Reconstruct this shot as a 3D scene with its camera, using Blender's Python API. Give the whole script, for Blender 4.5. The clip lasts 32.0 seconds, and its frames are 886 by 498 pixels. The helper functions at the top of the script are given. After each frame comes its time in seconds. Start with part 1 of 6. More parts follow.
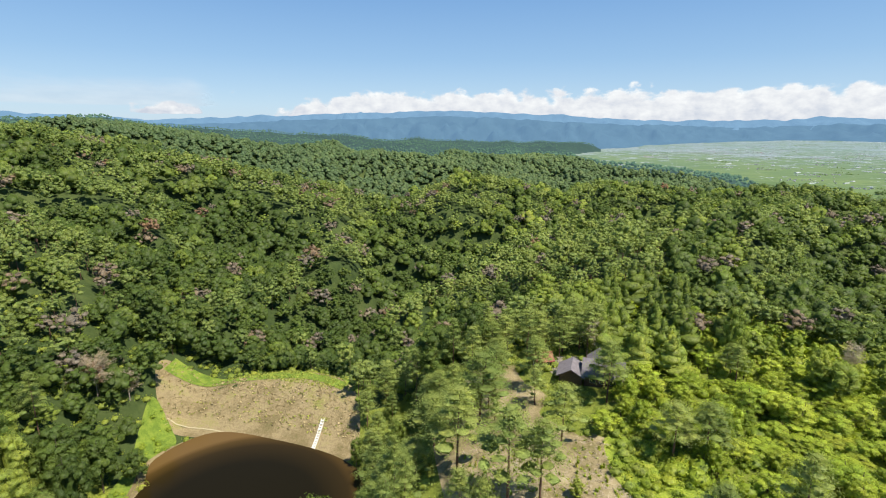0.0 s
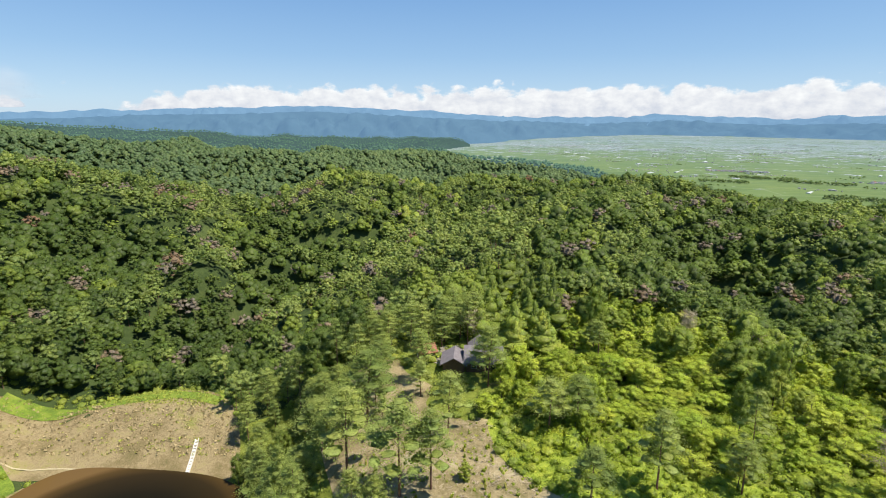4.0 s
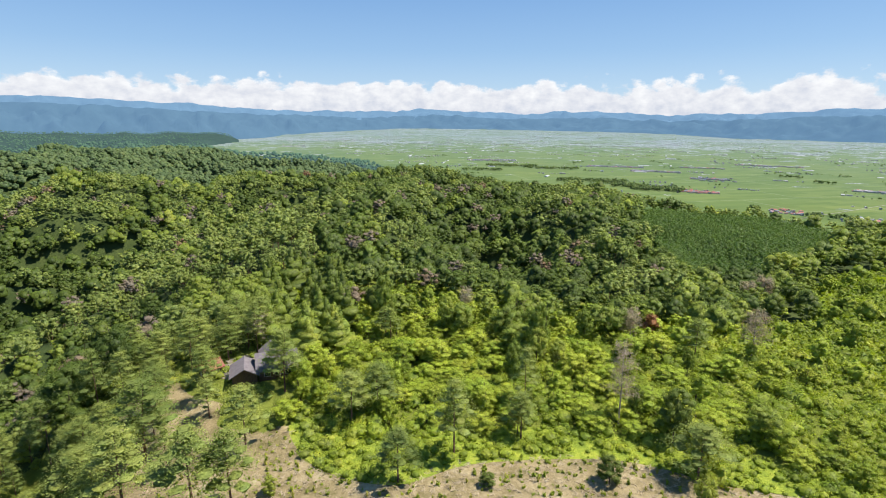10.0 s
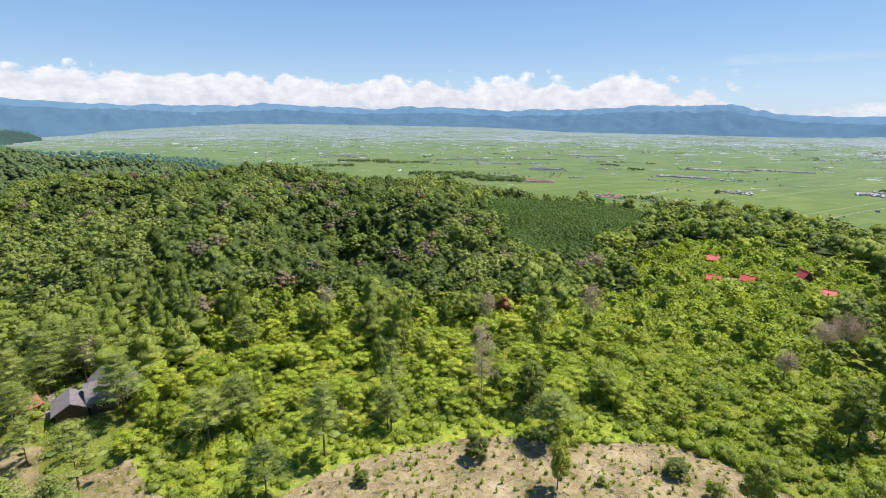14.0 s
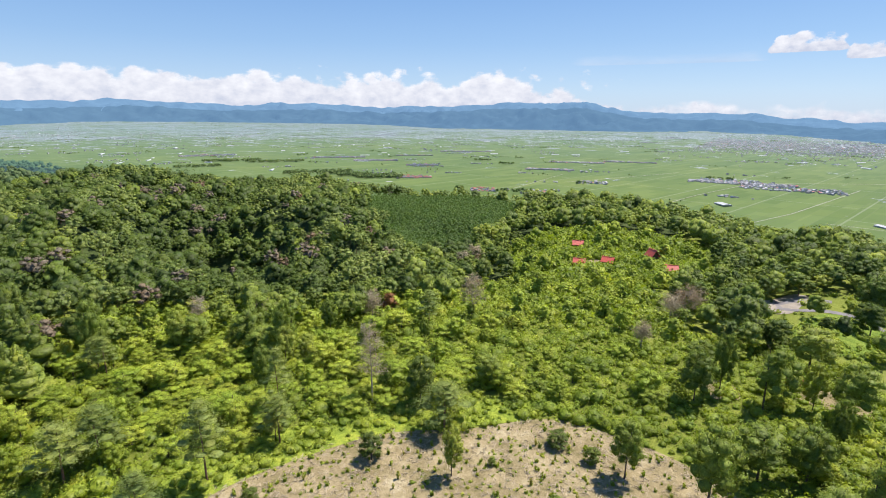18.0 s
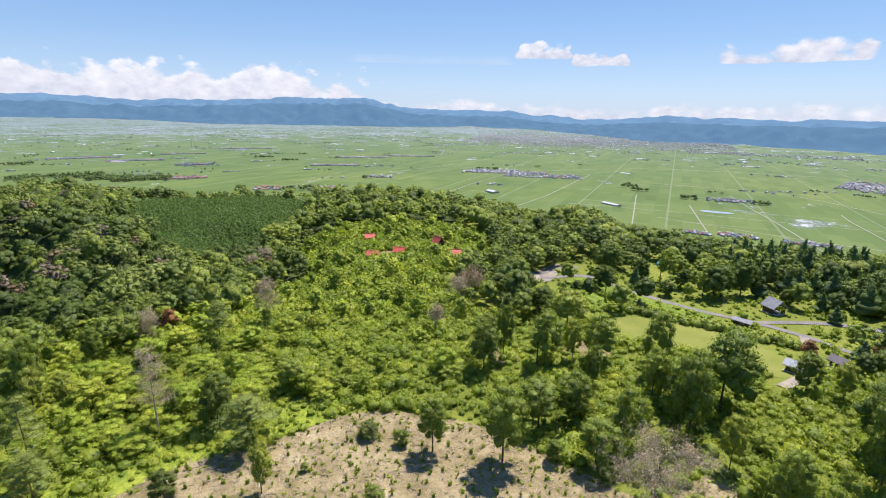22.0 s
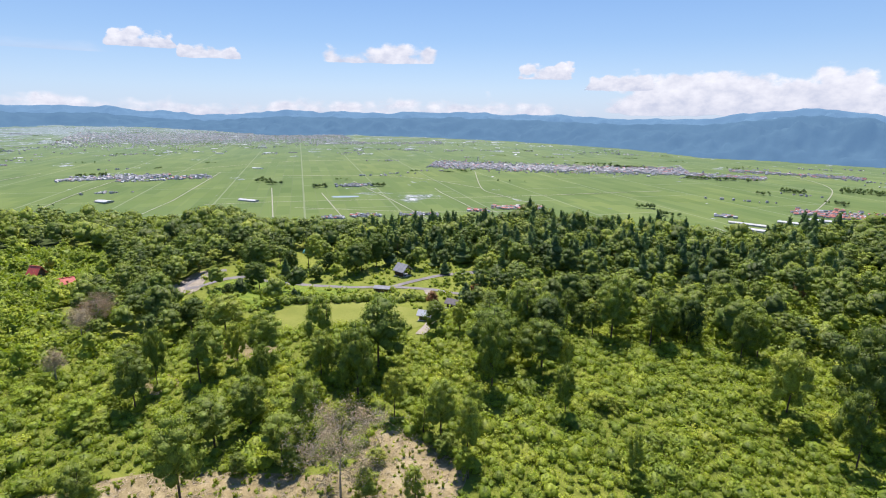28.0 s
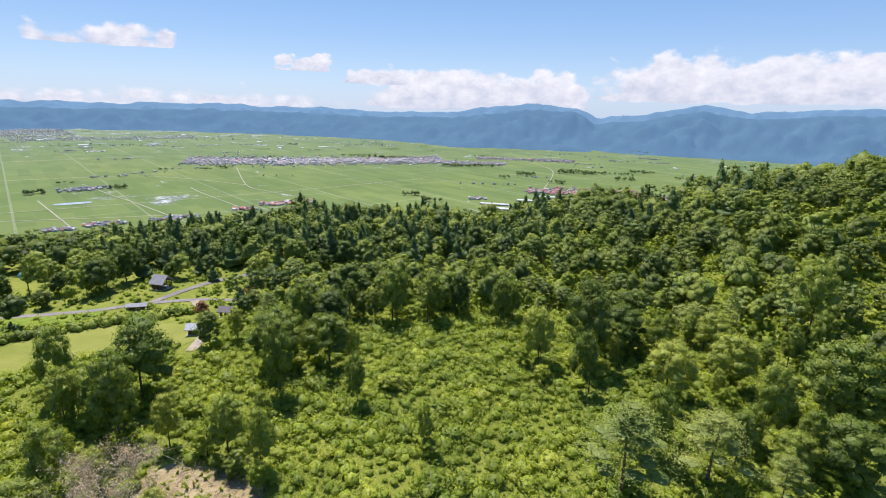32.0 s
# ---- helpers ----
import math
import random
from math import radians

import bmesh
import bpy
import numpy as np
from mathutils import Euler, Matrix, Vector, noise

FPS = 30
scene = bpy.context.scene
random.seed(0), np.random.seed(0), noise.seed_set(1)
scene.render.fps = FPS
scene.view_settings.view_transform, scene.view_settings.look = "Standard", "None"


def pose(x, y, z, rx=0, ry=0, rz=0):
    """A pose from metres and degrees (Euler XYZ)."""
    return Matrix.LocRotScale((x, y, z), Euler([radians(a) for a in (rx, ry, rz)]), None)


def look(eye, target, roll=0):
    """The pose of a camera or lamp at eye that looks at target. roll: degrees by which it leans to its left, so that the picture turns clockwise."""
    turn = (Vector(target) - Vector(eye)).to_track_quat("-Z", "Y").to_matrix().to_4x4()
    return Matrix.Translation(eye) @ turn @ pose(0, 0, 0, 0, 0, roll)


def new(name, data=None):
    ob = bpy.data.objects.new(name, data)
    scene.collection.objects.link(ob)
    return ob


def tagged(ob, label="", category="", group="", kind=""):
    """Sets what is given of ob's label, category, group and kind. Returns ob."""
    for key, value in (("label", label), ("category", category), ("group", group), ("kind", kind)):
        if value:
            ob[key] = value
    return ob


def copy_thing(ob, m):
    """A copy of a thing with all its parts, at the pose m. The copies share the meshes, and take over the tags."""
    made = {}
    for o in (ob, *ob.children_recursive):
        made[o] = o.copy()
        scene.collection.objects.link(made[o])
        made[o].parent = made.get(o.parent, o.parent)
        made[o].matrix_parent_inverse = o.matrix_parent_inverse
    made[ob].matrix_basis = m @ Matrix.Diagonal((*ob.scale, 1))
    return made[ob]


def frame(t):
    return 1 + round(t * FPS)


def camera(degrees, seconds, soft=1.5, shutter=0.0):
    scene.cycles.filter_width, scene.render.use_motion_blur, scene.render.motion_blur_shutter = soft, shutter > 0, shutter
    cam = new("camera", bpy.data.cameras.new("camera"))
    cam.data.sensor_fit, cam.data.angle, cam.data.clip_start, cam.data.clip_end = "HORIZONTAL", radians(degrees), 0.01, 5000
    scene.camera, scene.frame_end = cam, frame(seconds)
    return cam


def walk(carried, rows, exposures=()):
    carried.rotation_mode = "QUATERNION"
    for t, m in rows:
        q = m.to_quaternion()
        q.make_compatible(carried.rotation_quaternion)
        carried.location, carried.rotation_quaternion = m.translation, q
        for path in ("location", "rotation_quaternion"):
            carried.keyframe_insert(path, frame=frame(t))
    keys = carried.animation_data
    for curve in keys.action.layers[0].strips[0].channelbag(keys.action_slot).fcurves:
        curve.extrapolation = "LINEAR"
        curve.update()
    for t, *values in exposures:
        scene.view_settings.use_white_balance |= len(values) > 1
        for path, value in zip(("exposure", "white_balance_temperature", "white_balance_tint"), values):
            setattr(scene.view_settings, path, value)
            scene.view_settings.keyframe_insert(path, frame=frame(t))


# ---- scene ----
EYE = Vector((0.0, 0.0, 77.0))
cam = camera(80.9, 32.0, soft=1.0)
# seconds, heading clockwise from +y, pitch, lean
PATH = [
    (0, 0.10, -13.06, 0.31), (0.5, 1.72, -13.13, 0.31), (1, 3.21, -13.17, 0.32), (1.5, 4.84, -13.22, 0.33),
    (2, 6.72, -13.26, 0.32), (2.5, 8.83, -13.30, 0.30), (3, 10.85, -13.33, 0.29), (3.5, 12.55, -13.38, 0.30),
    (5.5, 18.13, -13.52, 0.39), (6, 21.01, -13.54, 0.41), (6.5, 24.17, -13.57, 0.41), (7, 26.45, -13.62, 0.41),
    (7.5, 28.40, -13.67, 0.39), (8, 29.86, -13.72, 0.34), (8.5, 31.11, -13.76, 0.32), (9, 33.32, -13.81, 0.34),
    (9.5, 35.74, -13.86, 0.35), (10, 37.79, -13.91, 0.35), (10.5, 39.75, -13.94, 0.36), (11, 41.21, -13.97, 0.39),
    (11.5, 43.37, -14.05, 0.43), (12, 46.31, -14.14, 0.48), (12.5, 48.89, -14.22, 0.49), (13, 50.95, -14.26, 0.46),
    (13.5, 52.70, -14.28, 0.41), (15.5, 56.59, -14.53, 0.29), (16, 58.57, -14.54, 0.26), (16.5, 60.63, -14.54, 0.22),
    (17, 61.78, -14.57, 0.22), (17.5, 63.51, -14.59, 0.27), (18, 67.16, -14.60, 0.35), (18.5, 72.19, -14.59, 0.47),
    (19, 75.47, -14.60, 0.56), (19.5, 77.61, -14.65, 0.64), (20, 80.26, -14.68, 0.72), (20.5, 83.27, -14.72, 0.78),
    (21, 85.31, -14.77, 0.85), (21.5, 87.39, -14.79, 0.90), (22, 90.39, -14.82, 0.97), (22.5, 93.78, -14.83, 1.07),
    (23, 97.99, -14.83, 1.17), (23.5, 101.22, -14.82, 1.29), (24, 104.19, -14.84, 1.38), (24.5, 107.50, -14.86, 1.45),
    (25, 110.87, -14.87, 1.47), (25.5, 113.82, -14.91, 1.41), (27.5, 126.21, -14.86, 0.59), (28, 129.17, -14.90, 0.49),
    (28.5, 131.95, -14.95, 0.47), (29, 134.29, -14.98, 0.51), (29.5, 137.21, -15.05, 0.57), (30, 141.17, -15.12, 0.67),
    (30.5, 144.32, -15.18, 0.79), (31, 148.02, -15.23, 0.91), (31.5, 151.42, -15.30, 1.03), (32, 154.34, -15.35, 1.16),
]


def aim(heading, pitch, lean):
    h, p = radians(heading), radians(pitch)
    way = Vector((math.sin(h) * math.cos(p), math.cos(h) * math.cos(p), math.sin(p)))
    return look(EYE, EYE + way, lean)


# the film's white balance drifts towards magenta as it turns to the sun
walk(cam, [(t, aim(h, p, r)) for t, h, p, r in PATH], [(0, 0.6, 6450, 8), (10, 0.6, 6400, 10), (18, 0.6, 6250, 13), (25, 0.6, 6200, 16), (32, 0.6, 6200, 16)])

# ---- light ----
SUN_HEADING, SUN_HEIGHT = 126.0, 62.0
world = bpy.data.worlds.new("sky")
scene.world = world
world.use_nodes = True
wn, wl = world.node_tree.nodes, world.node_tree.links
sky = wn.new("ShaderNodeTexSky")
sky.sky_type, sky.sun_disc = "NISHITA", False
sky.sun_elevation, sky.sun_rotation = radians(SUN_HEIGHT), radians(SUN_HEADING)
sky.air_density, sky.dust_density, sky.ozone_density = 1.0, 0.3, 3.0
# moist summer air: a pale blue band low over the horizon
way, up_ = wn.new("ShaderNodeTexCoord"), wn.new("ShaderNodeSeparateXYZ")
wl.new(way.outputs["Generated"], up_.inputs[0])
air = wn.new("ShaderNodeValToRGB")
for k, (at, col) in enumerate([(0.0, (4.9, 6.6, 8.6)), (0.04, (4.6, 6.5, 8.7)), (0.12, (3.0, 5.1, 8.0)), (0.26, (1.55, 3.5, 7.0)), (0.6, (0.8, 2.2, 5.4))]):
    el = air.color_ramp.elements[k] if k < 2 else air.color_ramp.elements.new(at)
    el.position, el.color = at, (*col, 1)
wl.new(up_.outputs["Z"], air.inputs[0])
both = wn.new("ShaderNodeMix")
both.data_type = "RGBA"
both.inputs[0].default_value = 0.68
wl.new(sky.outputs[0], both.inputs[6])
wl.new(air.outputs[0], both.inputs[7])
wn["Background"].inputs["Strength"].default_value = 0.074
wl.new(both.outputs[2], wn["Background"].inputs["Color"])
sun = new("sun", bpy.data.lights.new("sun", "SUN"))
sun.data.energy, sun.data.angle, sun.data.color = 5.0, radians(0.5), (1.0, 0.92, 0.82)
a, e = radians(SUN_HEADING), radians(SUN_HEIGHT)
sun.matrix_world = look(Vector((math.sin(a) * math.cos(e), math.cos(a) * math.cos(e), math.sin(e))) * 900, (0, 0, 0))

# ---- materials ----


def nodes_of(name):
    m = bpy.data.materials.new(name)
    m.use_nodes = True
    return m, m.node_tree.nodes, m.node_tree.links


def ramp(n, stops):
    r = n.new("ShaderNodeValToRGB")
    els = r.color_ramp.elements
    while len(els) < len(stops):
        els.new(0.5)
    for el, (at, col) in zip(els, stops):
        el.position, el.color = at, (*col, 1)
    return r


def noise_of(n, l, scale, detail=4.0, rough=0.55, coord="Object"):
    c, t = n.new("ShaderNodeTexCoord"), n.new("ShaderNodeTexNoise")
    t.inputs["Scale"].default_value, t.inputs["Detail"].default_value, t.inputs["Roughness"].default_value = scale, detail, rough
    l.new(c.outputs[coord], t.inputs["Vector"])
    return t


def mix_of(n, l, fac, c1, c2, blend="MIX"):
    m = n.new("ShaderNodeMix")
    m.data_type, m.blend_type = "RGBA", blend
    for sock, v in ((m.inputs[0], fac), (m.inputs[6], c1), (m.inputs[7], c2)):
        if isinstance(v, (int, float)):
            sock.default_value = v
        elif isinstance(v, tuple):
            sock.default_value = (*v, 1)
        else:
            l.new(v, sock)
    return m.outputs[2]


def ground_mat(name, stops, scale, fine, bump=0.4, rough=0.95):
    """Ground: colour at two scales, with relief."""
    m, n, l = nodes_of(name)
    b = n["Principled BSDF"]
    big, small = noise_of(n, l, scale, 5), noise_of(n, l, fine, 6, 0.7)
    r = ramp(n, stops)
    add = n.new("ShaderNodeMath")
    add.operation = "MULTIPLY_ADD"
    l.new(small.outputs[0], add.inputs[0])
    add.inputs[1].default_value, add.inputs[2].default_value = 0.6, -0.3
    add2 = n.new("ShaderNodeMath")
    l.new(big.outputs[0], add2.inputs[0])
    l.new(add.outputs[0], add2.inputs[1])
    l.new(add2.outputs[0], r.inputs[0])
    l.new(r.outputs[0], b.inputs["Base Color"])
    b.inputs["Roughness"].default_value = rough
    b.inputs["Specular IOR Level"].default_value = 0.15
    bp = n.new("ShaderNodeBump")
    bp.inputs["Strength"].default_value, bp.inputs["Distance"].default_value = bump, 0.5
    l.new(small.outputs[0], bp.inputs["Height"])
    l.new(bp.outputs[0], b.inputs["Normal"])
    return m


def leaf_mat(name, stops, thin=0.35, joined=True, grain=1.5, relief=0.9):
    """Foliage: a tint for each tree, light and dark tufts, leafy relief; light shines through."""
    m, n, l = nodes_of(name)
    n.remove(n["Principled BSDF"])
    geo = n.new("ShaderNodeNewGeometry")
    if joined:
        at_ = n.new("ShaderNodeAttribute")
        at_.attribute_name = "tint"
        tint = at_.outputs["Fac"]
    else:
        tint = n.new("ShaderNodeObjectInfo").outputs["Random"]
    r = ramp(n, stops)
    l.new(tint, r.inputs[0])
    v = n.new("ShaderNodeMapRange")
    v.inputs[3].default_value, v.inputs[4].default_value = 0.84, 1.16
    l.new(geo.outputs["Random Per Island"], v.inputs[0])
    tufts, fine = noise_of(n, l, grain, 5, 0.72), noise_of(n, l, grain * 0.22, 2)
    w = ramp(n, [(0.32, (0.62,) * 3), (0.5, (1.0,) * 3), (0.68, (1.38,) * 3)])
    l.new(tufts.outputs[0], w.inputs[0])
    w2 = ramp(n, [(0.3, (0.86, 0.92, 1.0)), (0.7, (1.16, 1.08, 0.95))])
    l.new(fine.outputs[0], w2.inputs[0])
    hsv = n.new("ShaderNodeHueSaturation")
    l.new(v.outputs[0], hsv.inputs["Value"])
    l.new(mix_of(n, l, 1.0, mix_of(n, l, 1.0, r.outputs[0], w.outputs[0], "MULTIPLY"), w2.outputs[0], "MULTIPLY"), hsv.inputs["Color"])
    bp = n.new("ShaderNodeBump")
    bp.inputs["Strength"].default_value, bp.inputs["Distance"].default_value = relief, 0.55 / grain
    l.new(tufts.outputs[0], bp.inputs["Height"])
    d, t, mx = n.new("ShaderNodeBsdfDiffuse"), n.new("ShaderNodeBsdfTranslucent"), n.new("ShaderNodeMixShader")
    g, mg = n.new("ShaderNodeBsdfGlossy"), n.new("ShaderNodeMixShader")
    g.inputs["Roughness"].default_value = 0.55
    g.inputs["Color"].default_value = (0.5, 0.5, 0.5, 1)
    l.new(hsv.outputs[0], d.inputs[0])
    l.new(bp.outputs[0], d.inputs["Normal"])
    l.new(mix_of(n, l, 1.0, hsv.outputs[0], (1.15, 1.2, 0.6), "MULTIPLY"), t.inputs[0])
    mx.inputs[0].default_value, mg.inputs[0].default_value = thin, 0.03
    l.new(d.outputs[0], mx.inputs[1])
    l.new(t.outputs[0], mx.inputs[2])
    l.new(mx.outputs[0], mg.inputs[1])
    l.new(g.outputs[0], mg.inputs[2])
    l.new(mg.outputs[0], n["Material Output"].inputs[0])
    return m


def plain_mat(name, col, rough=0.8, vary=0.25, scale=2.0, metal=0.0):
    m, n, l = nodes_of(name)
    b = n["Principled BSDF"]
    t = noise_of(n, l, scale, 6, 0.65)
    lo, hi = tuple(c * (1 - vary) for c in col), tuple(min(1, c * (1 + vary)) for c in col)
    l.new(ramp(n, [(0.3, lo), (0.7, hi)]).outputs[0], b.inputs["Base Color"])
    l.new(t.outputs[0], n["Color Ramp"].inputs[0])
    b.inputs["Roughness"].default_value, b.inputs["Metallic"].default_value = rough, metal
    return m


G = {
    "broad": [(0.0, (0.133, 0.181, 0.032)), (0.35, (0.198, 0.259, 0.039)), (0.7, (0.270, 0.334, 0.053)), (1.0, (0.349, 0.390, 0.063))],
    "oak": [(0.0, (0.079, 0.122, 0.023)), (0.5, (0.118, 0.172, 0.029)), (1.0, (0.178, 0.243, 0.040))],
    "lime": [(0.0, (0.295, 0.380, 0.038)), (0.6, (0.365, 0.440, 0.045)), (1.0, (0.430, 0.475, 0.056))],
    "pine": [(0.0, (0.193, 0.253, 0.062)), (0.5, (0.255, 0.314, 0.077)), (1.0, (0.326, 0.376, 0.099))],
    "cedar": [(0.0, (0.091, 0.147, 0.045)), (0.6, (0.133, 0.201, 0.056)), (1.0, (0.189, 0.252, 0.076))],
    "shrub": [(0.0, (0.187, 0.255, 0.023)), (0.4, (0.252, 0.322, 0.029)), (0.8, (0.320, 0.380, 0.038)), (1.0, (0.362, 0.402, 0.045))],
    "dead": [(0.0, (0.162, 0.138, 0.100)), (0.6, (0.198, 0.162, 0.112)), (0.85, (0.192, 0.136, 0.080)), (1.0, (0.188, 0.108, 0.056))],
    "young": [(0.0, (0.080, 0.145, 0.031)), (1.0, (0.110, 0.178, 0.038))],
    "dry": [(0.0, (0.38, 0.305, 0.195)), (0.6, (0.45, 0.37, 0.25)), (1.0, (0.36, 0.27, 0.17))],
    "rust": [(0.0, (0.22, 0.15, 0.055)), (0.6, (0.26, 0.12, 0.05)), (1.0, (0.20, 0.07, 0.045))],
    # distant trees: some haze mixed into the leaf green, bluer than nearby
    "far": [(0.0, (0.108, 0.168, 0.064)), (0.6, (0.146, 0.210, 0.076)), (1.0, (0.190, 0.252, 0.090))],
    "gold": [(0.0, (0.34, 0.34, 0.06)), (1.0, (0.42, 0.38, 0.08))],
}
LEAF = {k: leaf_mat("leaves_" + k, s, 0.1 if k in ("dead", "dry") else 0.36 if k in ("shrub", "lime") else 0.40, True, 0.4 if k == "far" else 1.1) for k, s in G.items()}
LEAF1 = {k: leaf_mat("foliage_" + k, s, 0.1 if k in ("dead", "dry") else 0.36 if k in ("shrub", "lime") else 0.38, False, 1.7) for k, s in G.items()}
BARK = plain_mat("bark", (0.10, 0.07, 0.05), 0.95, 0.5, 3)
PINE_BARK = plain_mat("pine_bark", (0.16, 0.085, 0.055), 0.95, 0.5, 3)
DEAD_BARK = plain_mat("weathered_bark", (0.36, 0.305, 0.24), 0.95, 0.4, 3)
FLOOR = ground_mat("woodland_floor", [(0.25, (0.105, 0.130, 0.022)), (0.5, (0.165, 0.195, 0.030)), (0.75, (0.235, 0.255, 0.045))], 0.03, 0.8, 0.8)
# ground below dense and far woods, tree shade put into its dark colour
SHADED_FLOOR = ground_mat("shaded_floor", [(0.28, (0.030, 0.048, 0.014)), (0.5, (0.050, 0.072, 0.020)), (0.72, (0.082, 0.104, 0.030))], 0.02, 0.3, 1.0)
SOIL = ground_mat("cleared_soil", [(0.25, (0.125, 0.118, 0.036)), (0.42, (0.235, 0.188, 0.094)), (0.60, (0.340, 0.275, 0.150)), (0.78, (0.450, 0.385, 0.240))], 0.14, 0.9, 0.9)
GRASS = ground_mat("rough_grass", [(0.25, (0.156, 0.215, 0.029)), (0.45, (0.221, 0.286, 0.034)), (0.6, (0.312, 0.364, 0.044)), (0.8, (0.390, 0.377, 0.065))], 0.3, 1.6, 0.9)
BANK = ground_mat("bank_grass", [(0.25, (0.097, 0.150, 0.023)), (0.45, (0.137, 0.200, 0.027)), (0.6, (0.193, 0.255, 0.035)), (0.8, (0.242, 0.264, 0.052))], 0.3, 1.6, 0.9)
LAWN = ground_mat("lawn", [(0.25, (0.144, 0.170, 0.031)), (0.5, (0.189, 0.208, 0.041)), (0.8, (0.234, 0.242, 0.060))], 0.08, 1.2, 0.2)
DRY = ground_mat("dry_grass", [(0.22, (0.13, 0.115, 0.045)), (0.40, (0.20, 0.155, 0.075)), (0.55, (0.285, 0.225, 0.12)), (0.68, (0.25, 0.22, 0.08)), (0.8, (0.19, 0.21, 0.05))], 0.10, 1.1, 0.9)
ASPHALT = ground_mat("asphalt", [(0.3, (0.16, 0.15, 0.145)), (0.7, (0.24, 0.22, 0.21))], 0.2, 3.0, 0.1)
GRAVEL = ground_mat("gravel", [(0.3, (0.24, 0.21, 0.165)), (0.7, (0.36, 0.315, 0.25))], 0.3, 2.0, 0.3)
CONCRETE = plain_mat("concrete", (0.55, 0.52, 0.46), 0.9, 0.2, 1.5)

# ---- plan ----
PLAIN_Z = -153.0


def heading_of(x, y):
    return np.degrees(np.arctan2(x, y))


def wrap(h):
    return np.where(h < -110, h + 360, h)


# the first ridge: heading, distance, ground height at its crest
RIDGE_H = [-110, -60, -40, -30, -22, -16, -11.6, -7.6, -3.4, -1, 2, 5, 8, 11.4, 20, 32, 36, 41, 46, 52, 58, 64, 70, 75, 82, 93, 97, 101, 105, 107, 110, 114, 123, 130, 136, 138.5, 142, 148, 154, 157, 161, 164, 170, 176, 180, 184, 190, 194, 210, 250]
RIDGE_D = [550, 550, 560, 560, 560, 560, 562, 589, 613, 625, 640, 640, 640, 641, 650, 680, 666, 650, 600, 540, 480, 450, 440, 430, 440, 400, 393, 386, 380, 372, 361, 347, 340, 340, 344, 346, 349, 350, 350, 347, 342, 338, 330, 320, 320, 320, 330, 330, 330, 400]
RIDGE_Z = [90, 71, 57, 46, 32, 20, 6, -9, -6, 6, 17, 19, 12, 2, 5, -1, 2, -4, -8, 0, -2, -4, -2, -6, -2, -3, -7, -11, -4, -4, -11, -12, -11, -10, -9, -1, -6, -10, -8, -12, -7, 2, 7, 11, 18, 29, 35, 44, 55, 66]
# the wooded ridges one behind the other, up to the valley: heading, distance, ground height at the crest
FOLD_H = [-60, -41, -33, -23, -16.5, -12, -9.4, -4.1, 1.2, 6.3, 10, 13.6, 18.2, 22.7, 26.2, 29.5, 34, 41]
FOLD_D = [320, 320, 320, 310, 290, 240, 215, 235, 265, 300, 330, 360, 390, 400, 420, 440, 450, 440]
FOLD_Z = [30, 18, 7, -3, -14, -28, -34, -29, -26, -22, -11, -7, -5, -7, 2, 9, 8, 13]
CREST_H = [-60, -40, -36, -32, -27, -22.4, -17, -11, -6.4, -2.7, 2.3, 5.4, 10.3, 13.3, 15.6, 17.8, 22, 27, 31, 34, 38, 41]
CREST_D = [520, 500, 500, 490, 480, 480, 490, 500, 520, 540, 560, 570, 580, 590, 620, 640, 650, 650, 650, 650, 650, 650]
CREST_Z = [74, 65, 61, 54, 45, 35, 22, 9, -3, -4, 20, 14, 1, -6, 3, 6, 3, -1, 5, 9, 7, 5]
MID_H = [-60, -40, -34, -27, -22, -17, -13.4, -9, -4, 1, 7, 11, 14, 17, 20, 24, 30, 31.4, 34]
MID_D = [1200, 1200, 1200, 1150, 1100, 1000, 1000, 1000, 1050, 1100, 1150, 1200, 1250, 1300, 1320, 1350, 1400, 1400, 1400]
MID_Z = [74, 74, 82, 53, 39, 27, 29, 19, 16, 5, 4, 10, 6, -5, -10, -19, -40, -55, -240]
OUT_H = [-60, -40, -34, -32, -29, -25.6, -22, -17, -11, -5, 1, 7, 11, 14, 16, 18]
OUT_D = [2300, 2300, 2300, 2300, 2300, 2400, 2500, 2600, 2700, 2800, 2900, 3000, 3100, 3200, 3300, 3350]
OUT_Z = [110, 102, 118, 106, 92, 74, 61, 52, 39, 30, 16, 8, 4, 2, -20, -240]
# how far the hills reach, by heading
REACH_H = [-110, 10, 14, 18, 20, 25.6, 32.5, 34.5, 41, 46, 52, 58, 64, 70, 75, 82, 93, 105, 116, 130, 143, 155, 163, 170, 176, 182, 190, 250]
REACH_D = [4600, 4500, 3900, 3150, 2980, 2280, 1980, 900, 700, 640, 580, 520, 490, 480, 470, 480, 440, 420, 380, 380, 390, 390, 380, 380, 380, 390, 420, 2500]
# where the mountains begin, by heading
FOOT_H = [-110, -60, -20, 10, 14, 19, 21, 24, 30, 33, 35, 58, 67, 76, 87, 93, 99, 105, 111, 122, 131, 138, 149, 155, 176, 200, 250]
FOOT_D = [3300, 3600, 3500, 3250, 3330, 3480, 3640, 3860, 4120, 4240, 4300, 4050, 3700, 3650, 3600, 3680, 3580, 3320, 3040, 3000, 2870, 2760, 2560, 2380, 2340, 2300, 2000]
